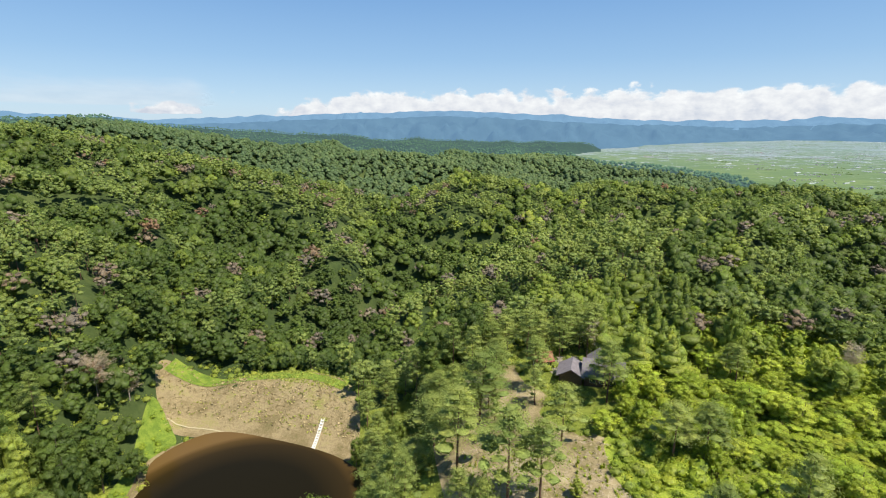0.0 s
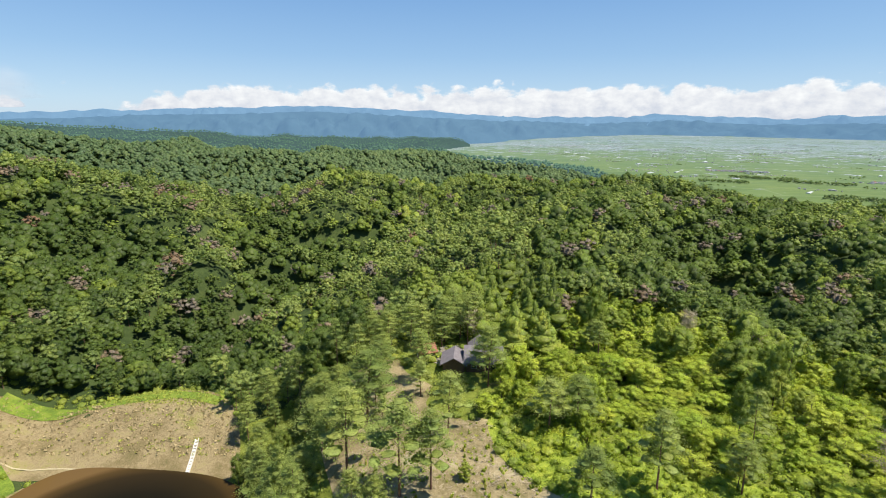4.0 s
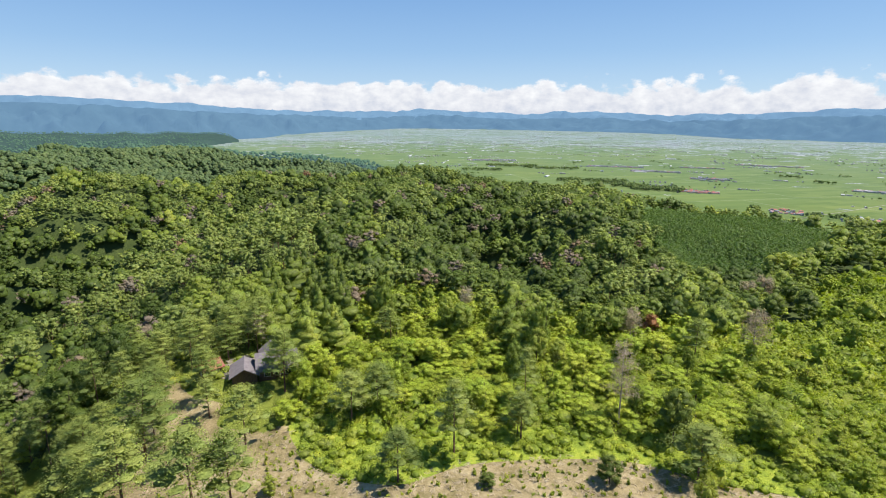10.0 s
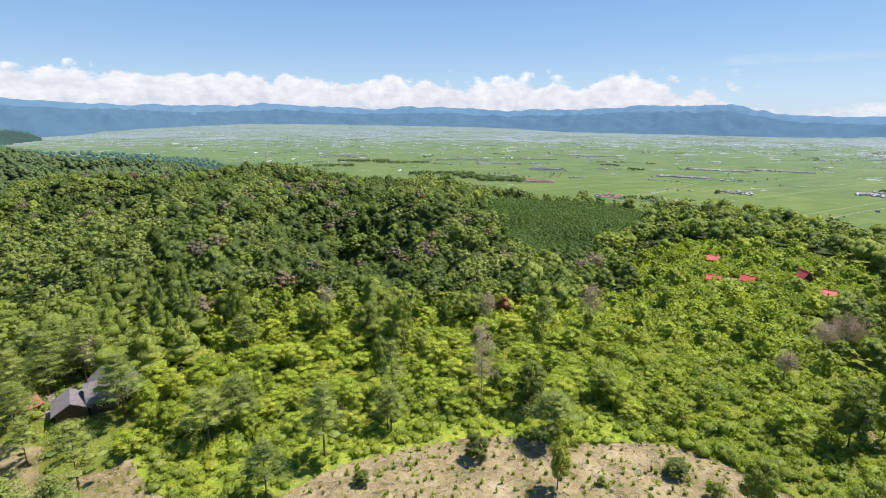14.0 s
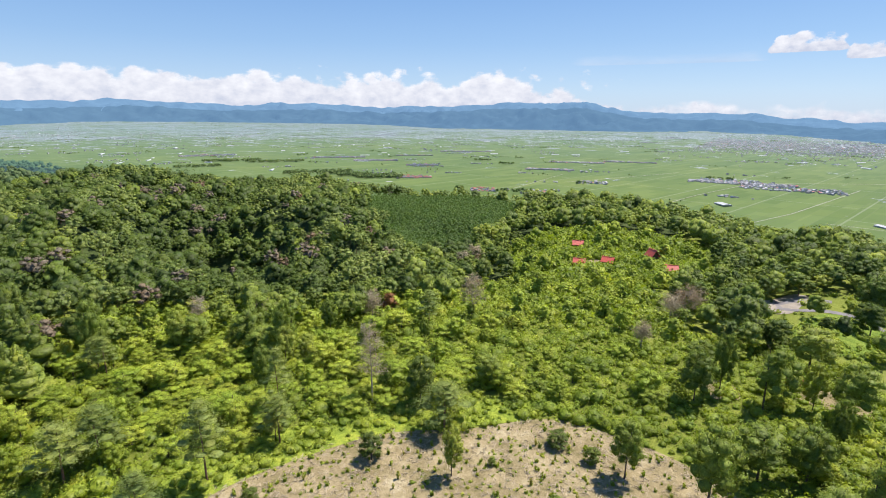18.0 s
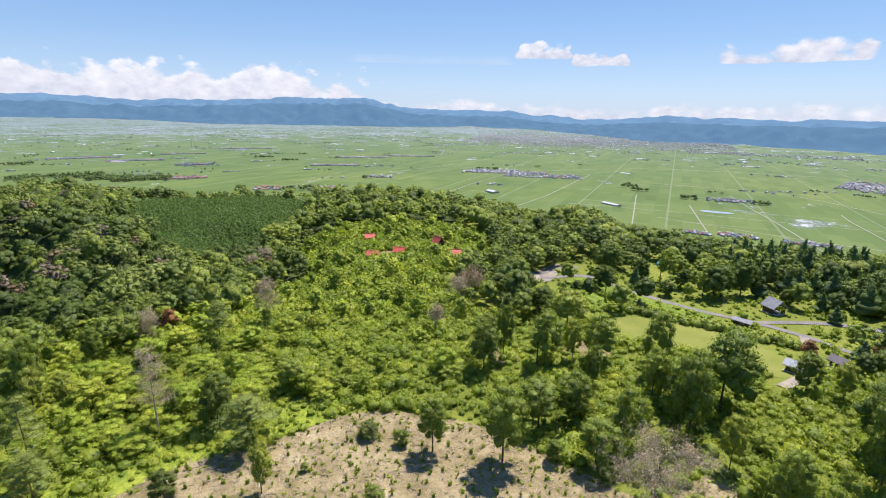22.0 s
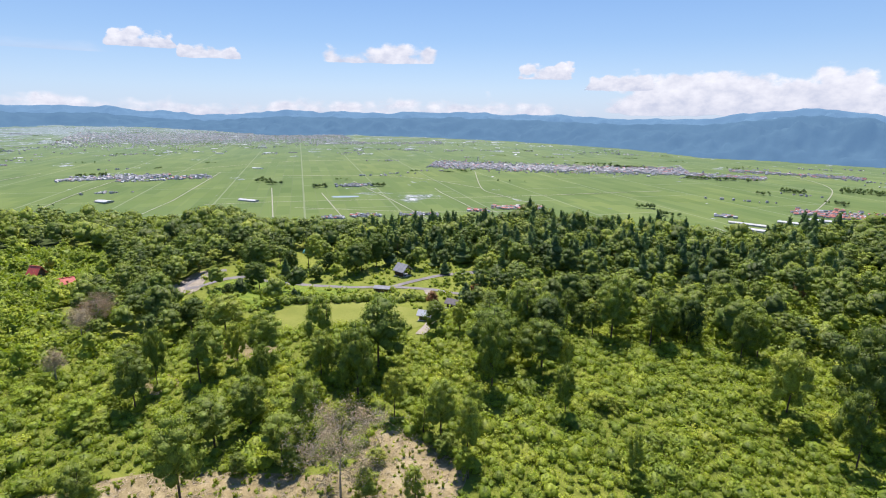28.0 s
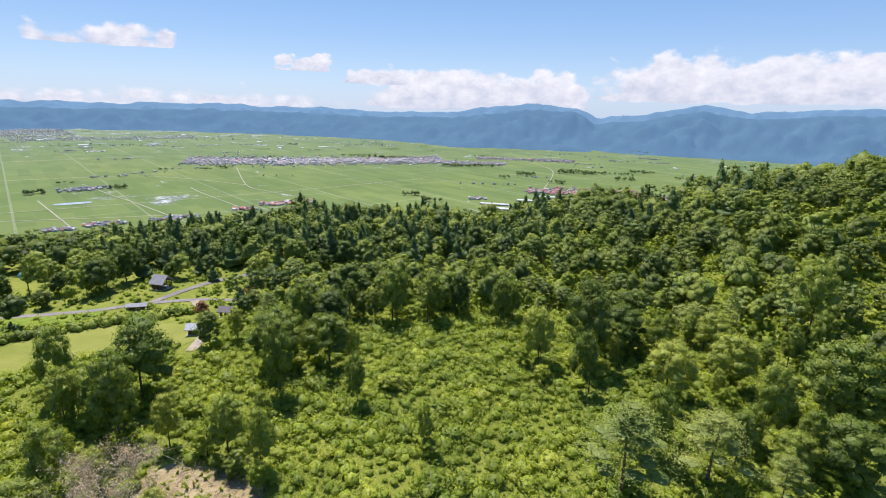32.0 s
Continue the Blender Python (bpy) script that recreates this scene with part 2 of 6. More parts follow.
# height of their skyline in degrees
TOP_H = [-110, -60, -40, -28, -15, 1, 8, 18, 29, 37, 46, 54, 60, 66, 74, 82, 87, 97, 105, 113, 121, 131, 137, 149, 155, 158, 163, 168, 170, 175, 180, 184, 190, 200, 250]
TOP_E = [2.2, 1.6, 1.2, 0.7, 1.3, 1.85, 1.6, 1.0, 0.8, 1.1, 0.7, 0.95, 0.6, 0.7, 1.05, 1.15, 0.2, 0.1, -0.6, -0.1, -0.3, -0.1, -0.35, -0.6, -0.6, -0.1, 0.4, 0.2, -0.8, -0.4, 0.6, 0.0, 0.35, 0.8, 1.6]


def bump(x, y, cx, cy, height, along, across, turn=0):
    """A rounded hill (or, below zero, a hollow); turn is the heading of its long axis."""
    t = radians(turn)
    u, v = (x - cx) * math.sin(t) + (y - cy) * math.cos(t), (x - cx) * math.cos(t) - (y - cy) * math.sin(t)
    return height * np.exp(-((u / along) ** 2 + (v / across) ** 2))


def smooth(s):
    s = np.clip(s, 0, 1)
    return s * s * (3 - 2 * s)


def waves(x, y, size, seed):
    """Cheap rolling noise, about -1 to 1."""
    out, r = 0, random.Random(seed)
    for k in range(7):
        q, ph = r.uniform(0, 6.28), r.uniform(0, 6.28)
        f = 6.283 / size * r.uniform(0.6, 1.9)
        out = out + np.sin((x * math.cos(q) + y * math.sin(q)) * f + ph + 1.3 * np.sin((y * math.cos(q) - x * math.sin(q)) * f * 0.7 + ph))
    return out / 3.6


def plain_height(d):
    return np.where(d < 1500, PLAIN_Z, PLAIN_Z + 170 * np.clip((d - 1500) / 2900, 0, 1.0))


def ridges(x, y, d, h):
    """The hills to the north: four wooded ridges with valleys between them."""
    fold, crest, mid, out = [(np.interp(h, hs_, ds_), np.interp(h, hs_, zs_)) for hs_, ds_, zs_ in ((FOLD_H, FOLD_D, FOLD_Z), (CREST_H, CREST_D, CREST_Z), (MID_H, MID_D, MID_Z), (OUT_H, OUT_D, OUT_Z))]
    dip = 22 * smooth((h + 13) / 9)
    v1 = ((fold[0] + crest[0]) / 2, np.where(dip > 0, np.minimum(fold[1], crest[1]) - dip, 0) * smooth((h + 13) / 6) + (fold[1] + crest[1]) / 2 * (1 - smooth((h + 13) / 6)))
    v2 = (crest[0] * 0.55 + mid[0] * 0.45, np.minimum(crest[1], mid[1]) - 42)
    v3 = (mid[0] * 0.5 + out[0] * 0.5, np.minimum(mid[1], out[1]) - 45)
    open_ = smooth((h - 12) / 6)
    v3 = (v3[0] * (1 - open_) + (mid[0] + 420) * open_, v3[1] * (1 - open_) - 230 * open_)
    v3b = (out[0] - 160, np.where(open_ > 0.02, v3[1], out[1] - 30))
    v4 = (out[0] + 260, out[1] - 130)
    nodes = [(150 + 0 * d, 0 * d), fold, v1, crest, v2, mid, v3, v3b, out, v4]
    z = 0 * d
    for (d0, z0), (d1, z1) in zip(nodes, nodes[1:]):
        z = np.where((d >= d0) & (d < d1), z0 + (z1 - z0) * smooth((d - d0) / (d1 - d0)), z)
    z = np.where(d >= nodes[-1][0], nodes[-1][1], z)
    near = 1 - np.exp(-((d - crest[0]) / 75) ** 2) - 0.6 * np.exp(-((d - fold[0]) / 45) ** 2)
    z = z + smooth((d - 190) / 90) * np.where(d < 760, near * (15 * (1 - 2.2 * np.abs(waves(x, y, 250, 3))) - 4 + 5 * waves(x, y, 95, 4)), 0)
    deep = smooth((d - 680) / 150) * (1 - (0.70 + 0.3 * smooth((h - 4) / 8)) * np.exp(-((d - mid[0]) / 150) ** 2) - 0.75 * np.exp(-((d - out[0]) / 250) ** 2))
    spur = 1 - 2.2 * np.abs(waves(x, y, 620, 8))
    return z + deep * (30 * spur + 14 * (1 - 2 * np.abs(waves(x, y, 260, 9))) - 16)


def height(x, y):
    """The lie of the land."""
    x, y = np.asarray(x, float), np.asarray(y, float)
    d, h = np.hypot(x, y), wrap(heading_of(x, y))
    crest_d, crest_z = np.interp(h, RIDGE_H, RIDGE_D), np.interp(h, RIDGE_H, RIDGE_Z)
    t = smooth((d - 150) / (crest_d - 150))
    roll_ = smooth((d - 170) / 150) * (1 - smooth((d - crest_d * 0.72) / (crest_d * 0.2)))
    park = smooth((h - 66) / 12) * (1 - smooth((h - 128) / 14))
    roll_ = roll_ * (1 - 0.85 * park)
    z = crest_z * t - roll_ * 7 + roll_ * (11 + 8 * (1 - smooth((h - 50) / 16))) * waves(x, y, 230, 3) + roll_ * 13 * (1 - smooth((h - 62) / 10)) * (0.7 - 2.2 * np.abs(waves(x, y, 240, 12)))
    back = smooth((d - crest_d) / 220)
    z = np.where(d > crest_d, crest_z + back * (-14 + 17 * waves(x, y, 520, 8)), z)
    reach = np.interp(h, REACH_H, REACH_D)
    wide = np.clip(reach * 0.4, 160, 320)
    s = smooth((d - reach) / wide)
    z = z * (1 - s) + plain_height(d) * s
    north = 1 - smooth((h - 35) / 8)
    z = np.where(north > 0, np.where(d > 150, ridges(x, y, d, h), 0) * north + z * (1 - north), z)
    z = z + bump(x, y, -78, 165, -34, 150, 62, -12)
    z = z + bump(x, y, -215, 150, 16, 120, 60, 0) + bump(x, y, 150, 320, 10, 120, 70, 30) + bump(x, y, 260, 250, -14, 120, 50, 45)
    # the pond's bed and the earth dam
    s = (x + 64) * 0.25 + (y - 169) * 0.968
    bed = -36.6 + 11.5 * smooth((s + 1) / 31) - 12 * smooth((s - 38) / 30)
    r = np.hypot((x + 60) / 53, (y - 152) / 60)
    w = smooth((1.2 - r) / 0.35)
    z = z * (1 - w) + bed * w
    z = np.maximum(z, np.where(d > 500, plain_height(d), -999))
    return z - 160 * smooth((d - np.interp(h, FOOT_H, FOOT_D) - 180) / 250)


def on_plain(x, y):
    """Where the flat valley floor lies open."""
    x, y = np.asarray(x, float), np.asarray(y, float)
    d = np.hypot(x, y)
    return (d > 500) & (height(x, y) < plain_height(d) + 2.5)


# ---- mesh helpers ----


def mesh_from(name, verts, faces, mat, tint=None, shade=False, normals=None):
    """A mesh from arrays; faces all have the same number of corners."""
    verts, faces = np.asarray(verts, np.float32), np.asarray(faces, np.int32)
    me = bpy.data.meshes.new(name)
    me.vertices.add(len(verts))
    me.vertices.foreach_set("co", verts.ravel())
    k = faces.shape[1]
    me.loops.add(faces.size)
    me.loops.foreach_set("vertex_index", faces.ravel())
    me.polygons.add(len(faces))
    me.polygons.foreach_set("loop_start", np.arange(0, faces.size, k, dtype=np.int32))
    me.polygons.foreach_set("use_smooth", np.full(len(faces), shade or normals is not None))
    if tint is not None:
        me.attributes.new("tint", "FLOAT", "POINT").data.foreach_set("value", np.asarray(tint, np.float32))
    me.materials.append(mat)
    me.update(calc_edges=True)
    if normals is not None:
        me.attributes.new("custom_normal", "FLOAT_VECTOR", "POINT").data.foreach_set("vector", np.asarray(normals, np.float32).ravel())
    return me


def part(name, data, material, parent, label=""):
    """One mesh object under a thing or a part."""
    if isinstance(data, bmesh.types.BMesh):
        me = bpy.data.meshes.new(name)
        data.to_mesh(me)
        data.free()
        me.materials.append(material)
        data = me
    ob = new(name, data)
    ob.parent = parent
    if label:
        ob["label"] = label
    return ob


def sheet(name, xs, ys, zs, mat):
    """A grid surface from 2D arrays."""
    r, c = xs.shape
    i = np.arange(r * c).reshape(r, c)
    f = np.stack([i[:-1, :-1], i[:-1, 1:], i[1:, 1:], i[1:, :-1]], -1).reshape(-1, 4)
    return mesh_from(name, np.stack([xs, ys, zs], -1).reshape(-1, 3), f, mat, shade=True)


def inside(x, y, poly):
    """Points inside an outline."""
    x, y = np.asarray(x, float), np.asarray(y, float)
    hit = np.zeros(x.shape, bool)
    for (x0, y0), (x1, y1) in zip(poly, poly[1:] + poly[:1]):
        with np.errstate(divide="ignore", invalid="ignore"):
            hit ^= ((y0 > y) != (y1 > y)) & (x < (x1 - x0) * (y - y0) / (y1 - y0) + x0)
    return hit


def smooth_outline(poly, steps=6):
    """A rounded closed outline through the corners."""
    out, n = [], len(poly)
    for i in range(n):
        p = [Vector((*poly[(i + k) % n], 0)) for k in (-1, 0, 1, 2)]
        for s in range(steps):
            t = s / steps
            q = 0.5 * ((2 * p[1]) + (p[2] - p[0]) * t + (2 * p[0] - 5 * p[1] + 4 * p[2] - p[3]) * t * t + (3 * p[1] - p[0] - 3 * p[2] + p[3]) * t ** 3)
            out.append((q.x, q.y))
    return out


def patch(name, outline, mat, lift, label, category, step=4.0):
    """Ground cover that follows the land inside an outline."""
    poly = smooth_outline(outline)
    xs, ys = [p[0] for p in poly], [p[1] for p in poly]
    bm = bmesh.new()
    ring = [bm.verts.new((x, y, 0)) for x, y in poly]
    bm.faces.new(ring)
    bmesh.ops.triangulate(bm, faces=bm.faces[:])
    for lo, hi, ax in ((min(xs), max(xs), 0), (min(ys), max(ys), 1)):
        for v in np.arange(lo + step, hi, step):
            co, no = ((v, 0, 0), (1, 0, 0)) if ax == 0 else ((0, v, 0), (0, 1, 0))
            bmesh.ops.bisect_plane(bm, geom=bm.verts[:] + bm.edges[:] + bm.faces[:], plane_co=co, plane_no=no)
    for v in bm.verts:
        v.co.z = float(height(v.co.x, v.co.y)) + lift
    bmesh.ops.recalc_face_normals(bm, faces=bm.faces[:])
    for f in bm.faces:
        f.smooth = True
        if f.normal.z < 0:
            f.normal_flip()
    ob = part(name, bm, mat, None)
    return tagged(ob, label, category, kind="structure")


def strip(name, line, width, mat, lift, label="", category="road"):
    """A road or path that follows the land along a line."""
    pts = []
    n = len(line)
    for i in range(n - 1):
        p = [Vector((*line[min(max(i + k, 0), n - 1)], 0)) for k in (-1, 0, 1, 2)]
        m = max(2, int((p[2] - p[1]).length / 4))
        for s in range(m):
            t = s / m
            pts.append(0.5 * ((2 * p[1]) + (p[2] - p[0]) * t + (2 * p[0] - 5 * p[1] + 4 * p[2] - p[3]) * t * t + (3 * p[1] - p[0] - 3 * p[2] + p[3]) * t ** 3))
    pts.append(Vector((*line[-1], 0)))
    v = []
    for i, q in enumerate(pts):
        w = (pts[min(i + 1, len(pts) - 1)] - pts[max(i - 1, 0)]).normalized()
        s = Vector((w.y, -w.x, 0)) * width / 2
        for k in (-1, 0, 1):
            c = q + s * k
            v.append((c.x, c.y, float(height(c.x, c.y)) + lift))
    f = [(3 * i + k, 3 * i + k + 1, 3 * i + k + 4, 3 * i + k + 3) for i in range(len(pts) - 1) for k in (0, 1)]
    ob = new(name, mesh_from(name, v, f, mat, shade=True))
    return tagged(ob, label, category, kind="structure") if label else ob


# outlines of the clearings and other ground
CLEARING = [(40.1, 104.5), (43.0, 119.2), (35.2, 121.1), (29.3, 109.4), (21.5, 121.1), (7.8, 123.1), (2.0, 115.3), (13.7, 87.9), (39.1, 58.6), (60.6, 29.3), (64.5, 0.0), (64.5, -43.0), (72.3, -66.4), (89.9, -64.5), (97.7, -58.6), (89.9, -44.9), (101.6, -29.3), (115.3, -11.7), (121.1, 5.9), (121.1, 21.5), (107.5, 41.0), (103.6, 50.8), (95.7, 62.5), (70.3, 80.1), (50.8, 86.0)]
VERGE = [(43.0, 121.1), (41.0, 101.6), (51.8, 84.0), (70.3, 78.2), (95.7, 60.6), (106.5, 44.9), (121.1, 23.4), (129.0, 29.3), (115.3, 50.8), (103.6, 68.4), (78.2, 91.8), (58.6, 99.7), (54.7, 113.3)]
POND = [(-96, 124), (-95, 143), (-99, 159), (-86, 175), (-62, 171), (-34, 159), (-22, 140), (-30, 108), (-60, 92), (-84, 104)]
DAM = [(-101, 176), (-84, 173), (-62, 169), (-36, 159), (-30, 170), (-36, 192), (-53, 206), (-88, 208), (-118, 206), (-112, 186)]
LAWN_LINE = [(174, -58), (190, -64), (200, -86), (198, -100), (180, -110), (158, -119), (146, -113), (146, -100), (160, -90), (170, -74)]
BANK_LINE = [(-112, 184), (-103, 178), (-97, 168), (-101, 156), (-98, 142), (-98, 126), (-103, 122), (-105, 140), (-107, 156), (-111, 172)]
SAND = [(0, 112), (-2, 134), (4, 152), (12, 166), (24, 166), (26, 154), (32, 142), (28, 133), (36, 122), (31, 112), (26, 100), (12, 94), (3, 100)]
SHRUBS = [(146, 65), (199, 81), (241, 74), (261, 27), (238, -4), (190, -7), (152, 11), (142, 35)]
SHRUBS2 = [(40, -66), (78, -74), (104, -70), (122, -92), (112, -122), (70, -150), (30, -160), (-10, -140), (-10, -100), (10, -74)]
PLANTATION = [(424, 250), (452, 226), (464, 170), (462, 122), (380, 100), (310, 110), (268, 126), (283, 160), (341, 209)]
CABINS = [(250, 62), (300, 84), (350, 74), (372, 20), (352, -26), (312, -30), (262, -24), (248, 10)]
SHELTERS = [(190, -46), (244, -46), (276, -64), (276, -112), (252, -170), (208, -190), (168, -158), (160, -122), (188, -100)]

# ---- land ----


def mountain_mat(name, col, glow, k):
    """Far wooded mountains, a backdrop: forest colour, with blue haze put in as emission."""
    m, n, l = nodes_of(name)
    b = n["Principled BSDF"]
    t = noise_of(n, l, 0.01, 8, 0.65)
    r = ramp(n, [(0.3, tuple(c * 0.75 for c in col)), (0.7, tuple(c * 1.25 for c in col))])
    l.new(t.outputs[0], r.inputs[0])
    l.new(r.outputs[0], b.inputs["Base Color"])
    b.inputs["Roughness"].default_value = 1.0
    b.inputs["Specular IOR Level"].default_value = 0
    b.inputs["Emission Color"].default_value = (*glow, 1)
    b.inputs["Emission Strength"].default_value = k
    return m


# remote hills: the air's blue haze is painted on as a faint glow
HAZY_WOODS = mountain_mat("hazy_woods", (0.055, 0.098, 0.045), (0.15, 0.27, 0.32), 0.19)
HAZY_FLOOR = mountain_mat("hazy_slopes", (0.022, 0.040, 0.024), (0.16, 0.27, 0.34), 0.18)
hs = np.radians(np.linspace(-180, 180, 541))
ds = np.concatenate([np.linspace(0.0, 300, 110), np.geomspace(304, 4880, 190)])
hh, dd = np.meshgrid(hs, ds)
gx, gy = dd * np.sin(hh) + 1.7 * np.exp(-dd / 30), dd * np.cos(hh) + 0.9 * np.exp(-dd / 30)


def plain_cover():
    """The valley floor: rice fields in a patchwork with lanes, and grey roofs where towns lie."""
    m, n, l = nodes_of("rice_fields")
    b = n["Principled BSDF"]
    c, mp = n.new("ShaderNodeUVMap"), n.new("ShaderNodeMapping")
    c.uv_map = "plan"
    mp.inputs["Rotation"].default_value[2] = radians(24)
    l.new(c.outputs[0], mp.inputs["Vector"])

    def bricks(size, row, lo, hi, mortar, joint, bias=0.0):
        t = n.new("ShaderNodeTexBrick")
        t.inputs["Scale"].default_value, t.inputs["Brick Width"].default_value, t.inputs["Row Height"].default_value = 1 / size, 1.0, row
        t.inputs["Mortar Size"].default_value, t.inputs["Bias"].default_value, t.inputs["Mortar Smooth"].default_value = mortar, bias, 0.1
        t.inputs["Color1"].default_value, t.inputs["Color2"].default_value, t.inputs["Mortar"].default_value = (*lo, 1), (*hi, 1), (*joint, 1)
        l.new(mp.outputs[0], t.inputs["Vector"])
        return t

    def cloudy(size, detail, rough):
        t = n.new("ShaderNodeTexNoise")
        t.inputs["Scale"].default_value, t.inputs["Detail"].default_value, t.inputs["Roughness"].default_value = 1 / size, detail, rough
        l.new(mp.outputs[0], t.inputs["Vector"])
        return t.outputs[0]

    def between(v, lo, hi, a_=0.0, b_=1.0):
        t = n.new("ShaderNodeMapRange")
        for k, q in enumerate((lo, hi, a_, b_)):
            t.inputs[k + 1].default_value = q
        l.new(v, t.inputs[0])
        return t.outputs[0]

    def calc(op, p, q):
        t = n.new("ShaderNodeMath")
        t.operation = op
        for sock, v in zip(t.inputs, (p, q)):
            if isinstance(v, (int, float)):
                sock.default_value = v
            else:
                l.new(v, sock)
        return t.outputs[0]

    verge = (0.125, 0.165, 0.055)
    small = bricks(110, 0.30, RICE_LO, RICE_HI, 0.010, verge)
    col = small.outputs[0]
    odd = bricks(230, 0.42, (0.0,) * 3, (1.0,) * 3, 0.0, (0.0,) * 3, -0.55)
    tone = ramp(n, [(0.0, (0.86, 0.90, 0.92)), (0.5, (1.0, 1.0, 1.0)), (0.86, (1.10, 1.06, 0.95)), (0.95, (1.5, 1.22, 1.5)), (1.0, (1.9, 1.45, 1.9))])
    l.new(odd.outputs[0], tone.inputs[0])
    col = mix_of(n, l, 1.0, col, tone.outputs[0], "MULTIPLY")
    drift = ramp(n, [(0.32, (0.84, 0.90, 0.96)), (0.5, (1.0, 1.0, 1.0)), (0.68, (1.14, 1.07, 1.0))])
    l.new(cloudy(700, 5, 0.55), drift.inputs[0])
    col = mix_of(n, l, 1.0, col, drift.outputs[0], "MULTIPLY")
    lanes = bricks(420, 0.52, (0.0,) * 3, (0.0,) * 3, 0.006, (1.0,) * 3)
    col = mix_of(n, l, calc("MULTIPLY", lanes.outputs[0], 0.30), col, (0.30, 0.32, 0.24))
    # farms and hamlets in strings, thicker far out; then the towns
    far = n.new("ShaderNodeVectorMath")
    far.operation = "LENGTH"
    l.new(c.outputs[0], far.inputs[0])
    roofs = ramp(n, [(0.30, (0.04, 0.07, 0.05)), (0.42, (0.09, 0.13, 0.08)), (0.50, (0.16, 0.19, 0.19)), (0.56, (0.36, 0.38, 0.41)), (0.68, (0.72, 0.73, 0.76))])
    l.new(cloudy(34, 3, 0.95), roofs.inputs[0])
    farms = calc("SUBTRACT", cloudy(150, 4, 0.66), between(far.outputs["Value"], 2000, 5500, 0.67, 0.505))
    col = mix_of(n, l, between(farms, 0.0, 0.03), col, roofs.outputs[0])
    town = calc("SUBTRACT", cloudy(1000, 8, 0.72), between(far.outputs["Value"], 3000, 6500, 0.66, 0.48))
    col = mix_of(n, l, between(town, 0.0, 0.04), col, roofs.outputs[0])
    # far fields pale with distance: haze of miles of air painted into the colour
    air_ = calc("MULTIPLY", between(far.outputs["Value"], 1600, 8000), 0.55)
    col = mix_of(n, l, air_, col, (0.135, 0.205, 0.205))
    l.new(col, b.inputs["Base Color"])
    b.inputs["Roughness"].default_value = 0.9
    b.inputs["Specular IOR Level"].default_value = 0.2
    return m


RICE_LO, RICE_HI = (0.100, 0.152, 0.036), (0.140, 0.190, 0.050)
RICE = plain_cover()
zz = height(gx, gy)
land_me = sheet("ground", gx, gy, zz, FLOOR)
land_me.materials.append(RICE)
land_me.materials.append(SHADED_FLOOR)
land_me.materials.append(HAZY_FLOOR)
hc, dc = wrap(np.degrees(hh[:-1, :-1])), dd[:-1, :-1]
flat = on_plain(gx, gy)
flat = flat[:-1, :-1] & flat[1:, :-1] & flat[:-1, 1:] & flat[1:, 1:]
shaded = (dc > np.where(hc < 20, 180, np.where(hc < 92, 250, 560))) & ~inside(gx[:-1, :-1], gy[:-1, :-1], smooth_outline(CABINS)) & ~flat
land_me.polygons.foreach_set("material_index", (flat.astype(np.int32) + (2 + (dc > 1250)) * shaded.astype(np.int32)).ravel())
# the plan of the wide valley, whose far half is drawn in: true metres for its fields
true_d = np.where(dd < 1500, dd, 230 / np.maximum(317.9 / np.maximum(dd, 1) - 0.05862, 0.017))
corner = np.zeros(len(land_me.loops), np.int32)
land_me.loops.foreach_get("vertex_index", corner)
land_me.uv_layers.new(name="plan").data.foreach_set("uv", np.stack([(true_d * np.sin(hh)).ravel()[corner], (true_d * np.cos(hh)).ravel()[corner]], -1).astype(np.float32).ravel())
land = tagged(new("ground", land_me), "hilly woodland floor running down to a flat valley of green rice fields", "ground", kind="structure")

# ---- mountains ----


def range_of(name, back, lift, seed, mat, label):
    """A mountain range round the valley: folded slopes up to a wavy skyline."""
    h = np.linspace(-120, 250, 1300)
    foot, top = np.interp(h, FOOT_H, FOOT_D) + back, np.interp(h, TOP_H, TOP_E)
    rows, depth = 26, 560.0
    xs, ys, zs = [], [], []
    for k in range(rows):
        s = k / (rows - 1)
        d = np.minimum(foot + depth * s, 4900 - (rows - k) * 2)
        x, y = d * np.sin(np.radians(h)), d * np.cos(np.radians(h))
        ridge = waves(x, y, 420, seed) * 0.5 + np.abs(waves(x, y, 260, seed + 1)) * 0.7 + 0.35 * np.abs(waves(x, y, 110, seed + 2)) + 0.15 * waves(x, y, 45, seed + 4)
        e = top + lift + 0.10 * waves(h, h * 0.3, 7, seed + 5) + 0.07 * waves(h, h * 0.2, 2.5, seed + 6)
        crest = EYE.z + (foot + depth * 0.7) * np.tan(np.radians(e))
        low = plain_height(foot) - 6
        rise = np.sin(np.pi * min(1.0, s / 0.72) / 2) if s < 0.72 else 1 - 0.5 * (s - 0.72)
        z = low + (crest - low) * (rise * (0.86 + 0.14 * np.clip(ridge, -1, 1.3)) if s < 0.6 else rise) + (crest - low) * 0.22 * (ridge - 0.5) * (rise * (1 - rise) * 4)
        xs.append(x), ys.append(y), zs.append(z)
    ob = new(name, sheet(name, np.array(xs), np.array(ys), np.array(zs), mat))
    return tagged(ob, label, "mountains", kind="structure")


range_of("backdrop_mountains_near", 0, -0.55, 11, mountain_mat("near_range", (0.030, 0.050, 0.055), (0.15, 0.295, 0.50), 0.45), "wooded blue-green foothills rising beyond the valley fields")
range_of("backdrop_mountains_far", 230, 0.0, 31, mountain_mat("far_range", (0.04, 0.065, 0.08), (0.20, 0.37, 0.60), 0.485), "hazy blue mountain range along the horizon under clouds")

